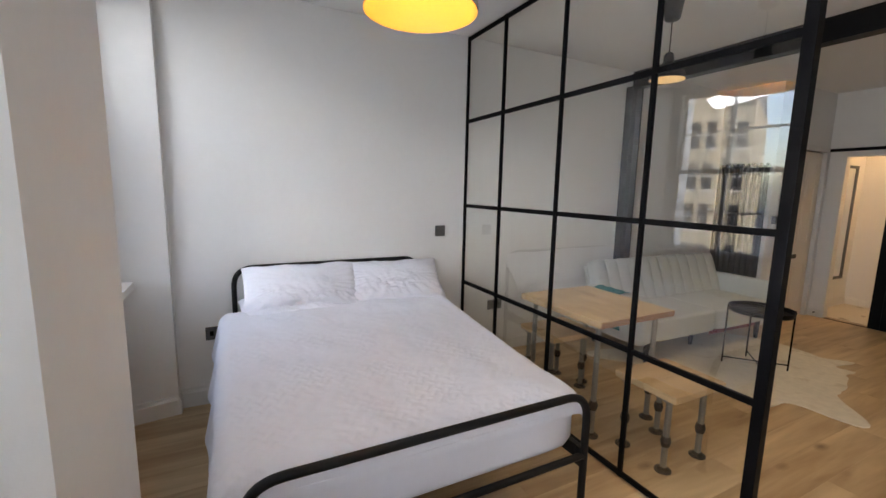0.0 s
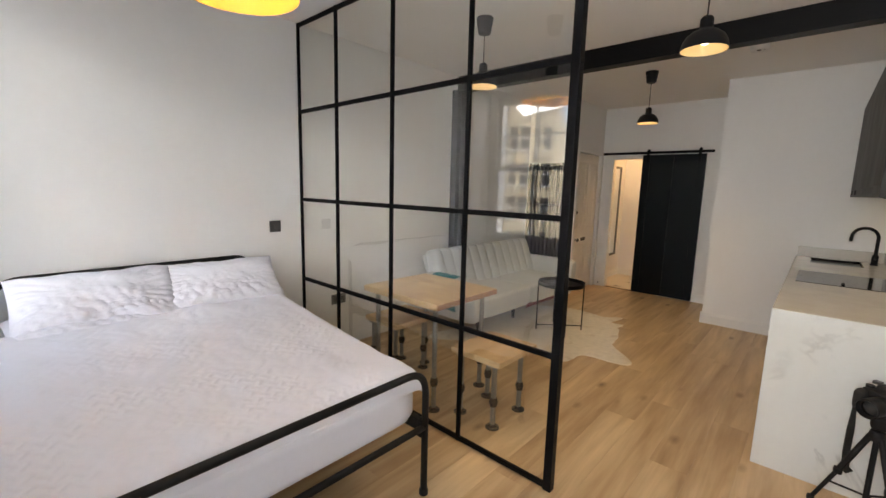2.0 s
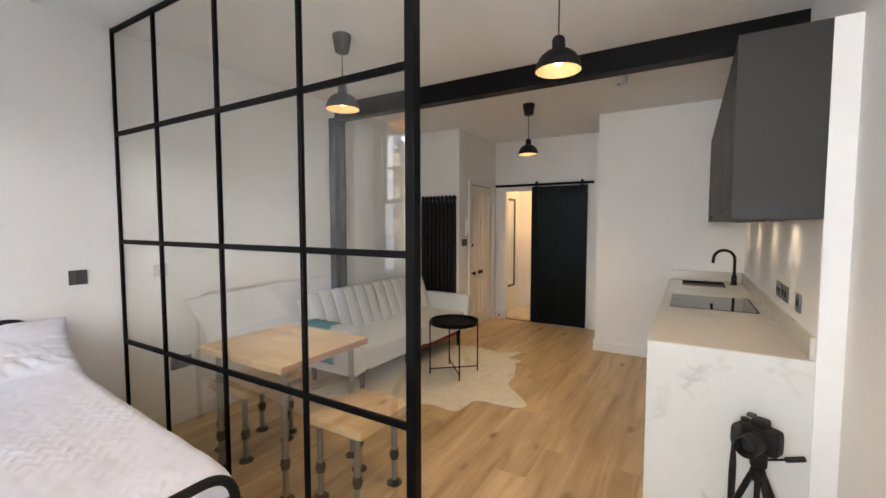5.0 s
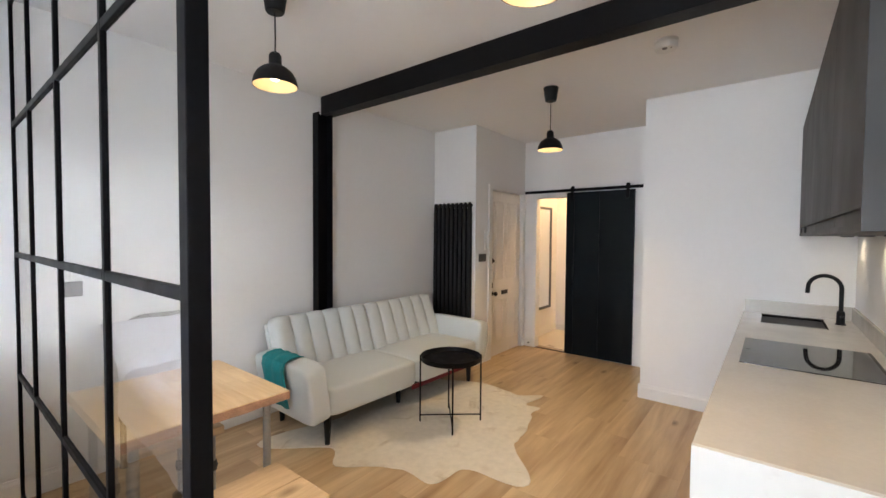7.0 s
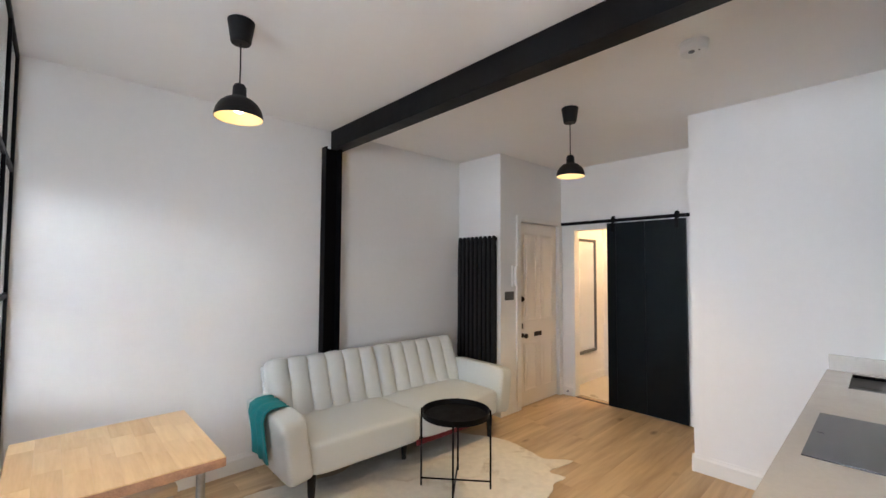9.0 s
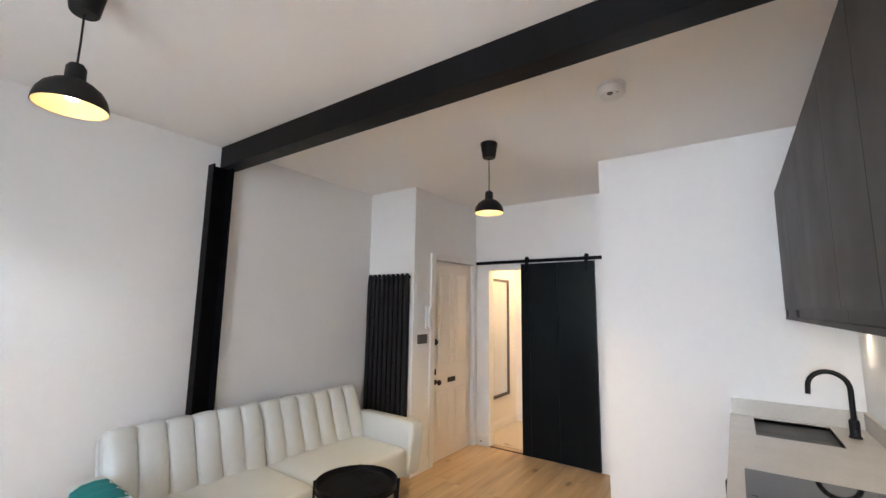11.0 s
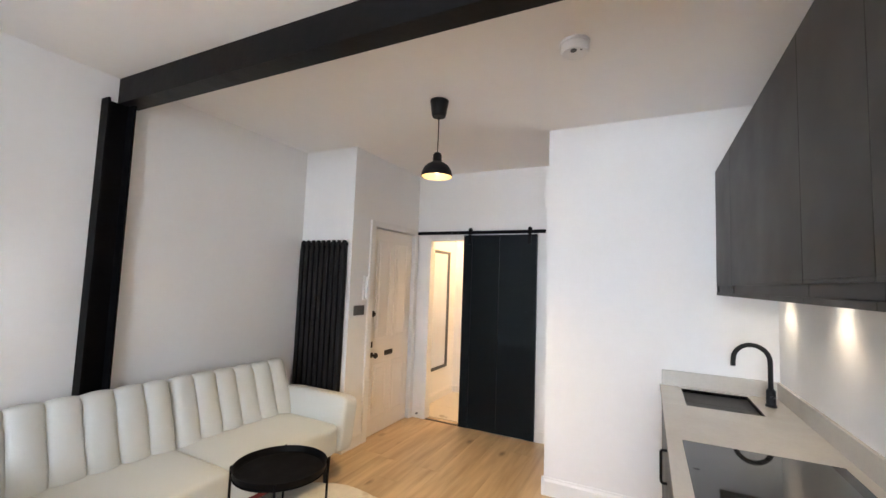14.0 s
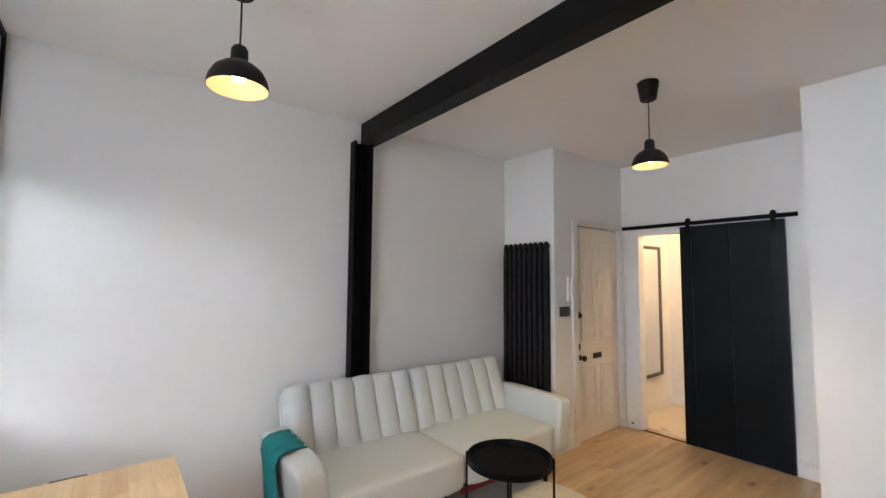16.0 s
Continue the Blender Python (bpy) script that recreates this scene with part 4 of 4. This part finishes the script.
intercom = empty("intercom_handset", 5.525, 2.65, 1.415, 0, "white wall-mounted intercom handset beside entrance door", "intercom")
part("base_plate", box(-0.045, 0.045, -0.02, 0.001, -0.11, 0.11, 0.008), PLASTIC, intercom)
part("handset", moved(puff(0.05, 0.035, 0.21, 0.5, 8, lambda c: Vector((c.x, c.y - 0.5 * c.z * c.z, c.z))), pose(-0.012, -0.036, 0)), PLASTIC, intercom)
part("button", moved(lathe([(0, 0), (0.008, 0), (0.007, 0.004), (0, 0.004)], 12), pose(0.028, -0.02, -0.06, 90)), GREYMET, intercom)

# ---- sliding barn door ----
slide = tagged(part("door_sliding", box(6.425, 6.453, 1.272, 2.055, 0.012, 2.0, 0.002), DOORB, None, "black painted sliding barn door half covering the bathroom opening"), "", "door", "", "structure")
for y0, y1, z0, z1 in ((1.272, 1.37, 0.012, 2.0), (1.957, 2.055, 0.012, 2.0), (1.655, 1.668, 0.012, 2.0)):
    part("stile", box(6.417, 6.426, y0, y1, z0, z1, 0.002), DOORB, slide)
track = empty("door_track", 6.44, 1.93, 2.03, label="black steel sliding door rail", category="rail", kind="structure")
part("rail", box(-0.004, 0.004, -0.74, 0.73, -0.018, 0.018, 0.001), BLACK, track)
for y in (-0.72, -0.25, 0.25, 0.71):
    part("stand_off", moved(lathe([(0, 0), (0.009, 0), (0.009, 0.034), (0, 0.034)], 10), pose(0, y, 0, 0, 90)), BLACK, track)
for y in (1.345, 1.985):
    part("hanger_strap", box(6.408, 6.417, y - 0.018, y + 0.018, 1.90, 2.06, 0.002), BLACK, slide)
    part("roller", moved(lathe([(0, -0.008), (0.020, -0.008), (0.017, 0), (0.020, 0.008), (0, 0.008)], 22), pose(6.43, y, 2.058, 0, 90)), BLACK, slide)

stub = empty("pipe_cap", 6.452, 2.56, 0.055, label="small white capped pipe on the skirting board", category="pipe")
part("collar", moved(lathe([(0, 0), (0.014, 0), (0.014, 0.004), (0, 0.004)], 14), pose(0, 0, 0, 0, -90)), PLASTIC, stub)
part("cap", moved(lathe([(0.009, 0), (0.009, 0.024), (0.006, 0.028), (0, 0.028)], 14), pose(-0.003, 0, 0, 0, -90)), GREYMET, stub)

# ---- bathroom beyond ----
structure("floor_bathroom", box(6.57, 7.75, 0.9, 2.75, -0.05, -0.004), TILE, "pale bathroom floor", "floor")
for k in range(3):
    for j in range(3):
        part("tile", box(6.575 + k * 0.40, 6.972 + k * 0.40, 0.90 + j * 0.61, 1.507 + j * 0.61, -0.004, 0.004, 0.0015), TILE, bpy.data.objects["floor_bathroom"])
structure("wall_bath_north", box(6.57, 7.75, 2.70, 2.80, 0, H), PAINT, "white bathroom wall with mirror")
structure("wall_bath_east", box(7.65, 7.75, 0.8, 2.70, 0, H), PAINT, "white bathroom end wall")
structure("wall_bath_south", box(6.57, 7.75, 0.8, 0.9, 0, H), PAINT, "white bathroom wall")
structure("threshold", box(6.462, 6.492, 1.725, 2.473, 0, 0.006, 0.002), BRONZE, "dark metal threshold strip", "threshold")
bm = box(6.462, 6.57, 2.475, 2.49, 0, 1.95)
structure("door_lining", bm, TRIM, "white painted door lining", "trim")
skirting("baseboard_bath", (7.65, 2.70), (6.57, 2.70), 0.11)
skirting("baseboard_bath_end", (7.65, 0.9), (7.65, 2.70), 0.11)
mirror = empty("wall_mirror", 7.13, 2.70, 1.14, label="tall grey framed mirror on the bathroom wall", category="mirror")
part("glass", box(-0.235, 0.235, -0.018, -0.010, -0.715, 0.715), MIRROR, mirror, "silvered mirror glass", False)
bm = box(-0.27, -0.235, -0.03, 0.001, -0.75, 0.75, 0.003)
box(0.235, 0.27, -0.03, 0.001, -0.75, 0.75, 0.003, bm=bm)
box(-0.235, 0.235, -0.03, 0.001, 0.715, 0.75, 0.003, bm=bm)
box(-0.235, 0.235, -0.03, 0.001, -0.75, -0.715, 0.003, bm=bm)
part("frame", bm, GREYMET, mirror)
bl = empty("bathroom_light", 7.1, 1.85, H, label="round bathroom ceiling light, lit warm", category="ceiling lamp")
part("base", lathe([(0.12, 0), (0.12, -0.03), (0, -0.03)], 28), PLASTIC, bl)
part("diffuser", lathe([(0.11, -0.03), (0.10, -0.06), (0.05, -0.08), (0, -0.083)], 28), glow("warm diffuser", (1.0, 0.78, 0.48), 0.5), bl)
lamp("bathroom_bulb", "POINT", (7.1, 1.85, 2.52), 2.0, (1.0, 0.62, 0.30), 0.08)

# ---- smoke alarm ----
al = empty("smoke_alarm", 4.375, 0.61, H, label="round white smoke alarm on the ceiling", category="smoke alarm")
part("base", lathe([(0.070, 0.0), (0.070, -0.014), (0, -0.014)], 32), PLASTIC, al)
part("cover", lathe([(0.065, -0.014), (0.066, -0.046), (0.060, -0.056), (0.04, -0.060), (0, -0.060)], 32), PLASTIC, al)
part("test_button", lathe([(0.015, -0.059), (0.014, -0.064), (0, -0.064)], 14, centre=(-0.040, 0.0)), GREYMET, al)
part("indicator", lathe([(0.005, -0.0595), (0.004, -0.062), (0, -0.062)], 10, centre=(-0.035, -0.035)), GREYMET, al)

# ---- tripod with photo camera ----
tri = empty("tripod", 2.66, -0.22, 0, label="small black photo tripod standing by the worktop end", category="tripod")
for k, (fx, fy) in enumerate(((-0.04, 0.185), (-0.14, -0.10), (0.075, -0.165))):
    leg = part("leg", tube([(fx * 0.12, fy * 0.12, 0.40), (fx * 0.58, fy * 0.58, 0.19)], 0.0125, 10), MATT, tri)
    part("lower_leg", tube([(fx * 0.55, fy * 0.55, 0.205), (fx, fy, 0.014)], 0.009, 10), MATT, leg)
    part("clamp", moved(puff(0.034, 0.034, 0.034, 0.5, 4), pose(fx * 0.58, fy * 0.58, 0.19)), MATT, leg)
    part("rubber_foot", moved(puff(0.03, 0.03, 0.03, 0.6, 4), pose(fx, fy, 0.015)), RUBBER, leg)
    part("brace", tube([(0, 0, 0.10), (fx * 0.72, fy * 0.72, 0.125)], 0.005, 8), MATT, tri)
part("centre_column", tube([(0, 0, 0.08), (0, 0, 0.45)], 0.011, 12), MATT, tri)
part("hub", lathe([(0, 0.375), (0.026, 0.378), (0.032, 0.40), (0.026, 0.425), (0.015, 0.43), (0, 0.43)], 20), MATT, tri)
part("head", moved(puff(0.05, 0.06, 0.06, 0.4, 6), pose(0, 0, 0.465)), MATT, tri)
pan = part("pan_handle", tube([(0.01, -0.02, 0.465), (0.06, -0.11, 0.468)], 0.005, 8), MATT, tri)
part("grip", tube([(0.055, -0.10, 0.467), (0.088, -0.165, 0.472)], 0.012, 10), RUBBER, pan)
part("quick_plate", box(-0.028, 0.028, -0.028, 0.028, 0.494, 0.504, 0.002), MATT, tri)

pc = empty("photo_camera", 2.66, -0.22, 0.504, 150, "black mirrorless photo camera with lens on tripod", "camera")
part("body", moved(puff(0.06, 0.135, 0.095, 0.28, 8), pose(0, 0, 0.049)), MATT, pc)
part("grip", moved(puff(0.05, 0.04, 0.085, 0.5, 6), pose(0.03, -0.055, 0.046)), RUBBER, pc)
part("viewfinder", moved(puff(0.06, 0.05, 0.035, 0.4, 6), pose(-0.005, 0, 0.102)), MATT, pc)
lens = part("lens", moved(lathe([(0, 0), (0.034, 0), (0.036, 0.02), (0.034, 0.03), (0.037, 0.04), (0.037, 0.09), (0.034, 0.095), (0.031, 0.09), (0.028, 0.07), (0, 0.068)], 28), pose(0.028, 0.008, 0.048, 0, 90)), MATT, pc)
part("front_element", moved(lathe([(0.028, 0.07), (0.018, 0.077), (0, 0.08)], 24), pose(0.028, 0.008, 0.048, 0, 90)), HOB, lens)
part("hot_shoe_mount", box(-0.012, 0.012, -0.04, -0.015, 0.118, 0.13, 0.002), GREYMET, pc)
part("dial", lathe([(0, 0.105), (0.014, 0.105), (0.014, 0.094), (0, 0.094)], 16, centre=(0, -0.048)), MATT, pc)
bm = bmesh.new()
pts = [(0.0, -0.069, 0.07), (0.008, -0.080, 0.03), (0.004, -0.082, -0.10), (0.01, -0.080, -0.2), (0.02, -0.070, -0.27), (0.02, -0.055, -0.28)]
rows = []
for x, y, z in pts:
    wdt = 0.006 if z > 0.02 else 0.024
    rows.append([bm.verts.new((x + a, y + b, z)) for a, b in ((-wdt, -0.002), (wdt, -0.002), (wdt, 0.002), (-wdt, 0.002))])
for a, b in zip(rows, rows[1:]):
    for i in range(4):
        bm.faces.new((a[i], a[(i + 1) % 4], b[(i + 1) % 4], b[i]))
part("strap", bm, RUBBER, pc)
for piece in pc.children:
    piece.scale = (1.15, 1.15, 1.15)

# ---- street outside ----
structure("ground", box(-400, -0.95, -400, 400, -9.3, -9.0), ASPHALT, "grey street far below the windows", "ground")
tenement = empty("tenement_building", -27.0, 16.0, -7.6, -22, label="cream sandstone tenement with gables across the street", category="building")
part("wall", box(-9, 0, 0, 30, -1.4, 15.2), SANDSTONE, tenement)
bm = bmesh.new()
vs = [bm.verts.new(p) for p in ((0.3, 0.1, 15.2), (-9, 0.1, 15.2), (-4.5, 0.1, 18.6), (0.3, 30.2, 15.2), (-9, 30.2, 15.2), (-4.5, 30.2, 18.6))]
for f in ((0, 1, 2), (5, 4, 3), (0, 2, 5, 3), (1, 4, 5, 2), (0, 3, 4, 1)):
    bm.faces.new([vs[i] for i in f])
part("roof", bm, SLATE, tenement, smooth=False)
for gy in (2.7, 7.3, 12.9, 18.5, 24.0):
    bm = bmesh.new()
    a = [bm.verts.new((x, y, z)) for x in (0.35, -3.6) for y, z in ((gy - 0.95, 15.0), (gy + 0.95, 15.0), (gy + 0.95, 15.5), (gy, 17.3), (gy - 0.95, 15.5))]
    bm.faces.new(a[:5])
    bm.faces.new(a[5:][::-1])
    for i in range(5):
        j = (i + 1) % 5
        bm.faces.new((a[i], a[j], a[5 + j], a[5 + i]))
    part("gable", bm, SANDSTONE, tenement, smooth=False)
    part("oriel", box(0, 0.55, gy - 0.95, gy + 0.95, 2.0, 15.0), SANDSTONE, tenement, smooth=False)
for cy in (0.35, 9.8, 21.0):
    c = part("chimney", box(-1.6, 0.15, cy - 0.3, cy + 0.3, 15.0, 16.9), SANDSTONE, tenement)
    for k in range(3):
        part("chimney_pot", lathe([(0.13, 16.9), (0.10, 17.3), (0.12, 17.35)], 10, centre=(-1.3 + k * 0.55, cy)), BARK, c)
win_me = mesh_of("far_window", box(0.0, 0.06, -0.27, 0.27, 0, 1.75), DARKPANE, False)
frame_me = mesh_of("far_frame", box(0.0, 0.12, -0.36, 0.36, -0.16, -0.02), TRIM, False)
bar_me = mesh_of("far_bar", box(0.05, 0.09, -0.27, 0.27, 0.84, 0.91), TRIM, False)
for fl in range(5):
    for y in (0.6, 2.25, 3.15, 4.5, 5.6, 6.85, 7.75, 9.1, 10.3, 12.45, 13.35):
        w = new("window", win_me)
        w.parent, w.location = tenement, (0.55 if min(abs(y - g) for g in (2.7, 7.3, 12.9)) < 0.9 else 0.0, y, 1.2 + fl * 2.75)
        for nm, me in (("sill", frame_me), ("meeting_rail", bar_me)):
            q = new(nm, me)
            q.parent = w
for z in (6.2, 11.7, 15.1):
    part("string_course", box(0, 0.14, 0, 30, z - 0.1, z + 0.1), SANDSTONE, tenement)
for y in (1.3, 5.05, 10.9):
    part("downpipe", tube([(0.1, y, -1.4), (0.1, y, 15.0)], 0.06, 8), BLACK, tenement)

row_houses = empty("distant_terrace", -60.0, 0.0, -9, label="distant grey terrace roofs down the street", category="building")
part("wall", box(-8, 0, -70, 8, 0, 8.5), SANDSTONE, row_houses)
bm = bmesh.new()
vs = [bm.verts.new(p) for p in ((0.3, -70, 8.5), (-8, -70, 8.5), (-4, -70, 11.5), (0.3, 8, 8.5), (-8, 8, 8.5), (-4, 8, 11.5))]
for f in ((0, 1, 2), (5, 4, 3), (0, 2, 5, 3), (1, 4, 5, 2), (0, 3, 4, 1)):
    bm.faces.new([vs[i] for i in f])
part("roof", bm, SLATE, row_houses, smooth=False)

# ---- oak floor, plank by plank ----
floor = structure("floor", box(-0.62, 6.57, -0.7, 3.45, -0.05, -0.0045), OAK, "wide pale oak plank floor", "floor")
PW = 0.19
rng = random.Random(4)
plank_me = {}


def plank(x, y, n):
    key = round(n, 2)
    if key not in plank_me:
        plank_me[key] = mesh_of("plank", box(0.0003, n - 0.0003, 0.0003, PW - 0.0003, -0.0045, 0, 0.0004, 1), OAK, False)
    p = new("plank", plank_me[key])
    p.parent, p.location = floor, (x, y, 0)


y = -0.69
while y < 3.43:
    x, n = -0.61, rng.choice((0.46, 0.80, 1.14, 1.50, 1.86))
    while x < 6.55:
        n = min(n, 6.56 - x)
        if 6.56 - x - n < 0.25:
            n = 6.56 - x
        plank(x, y, n)
        x += n
        n = rng.choice((1.86, 1.86, 1.86, 1.22))
    y += PW
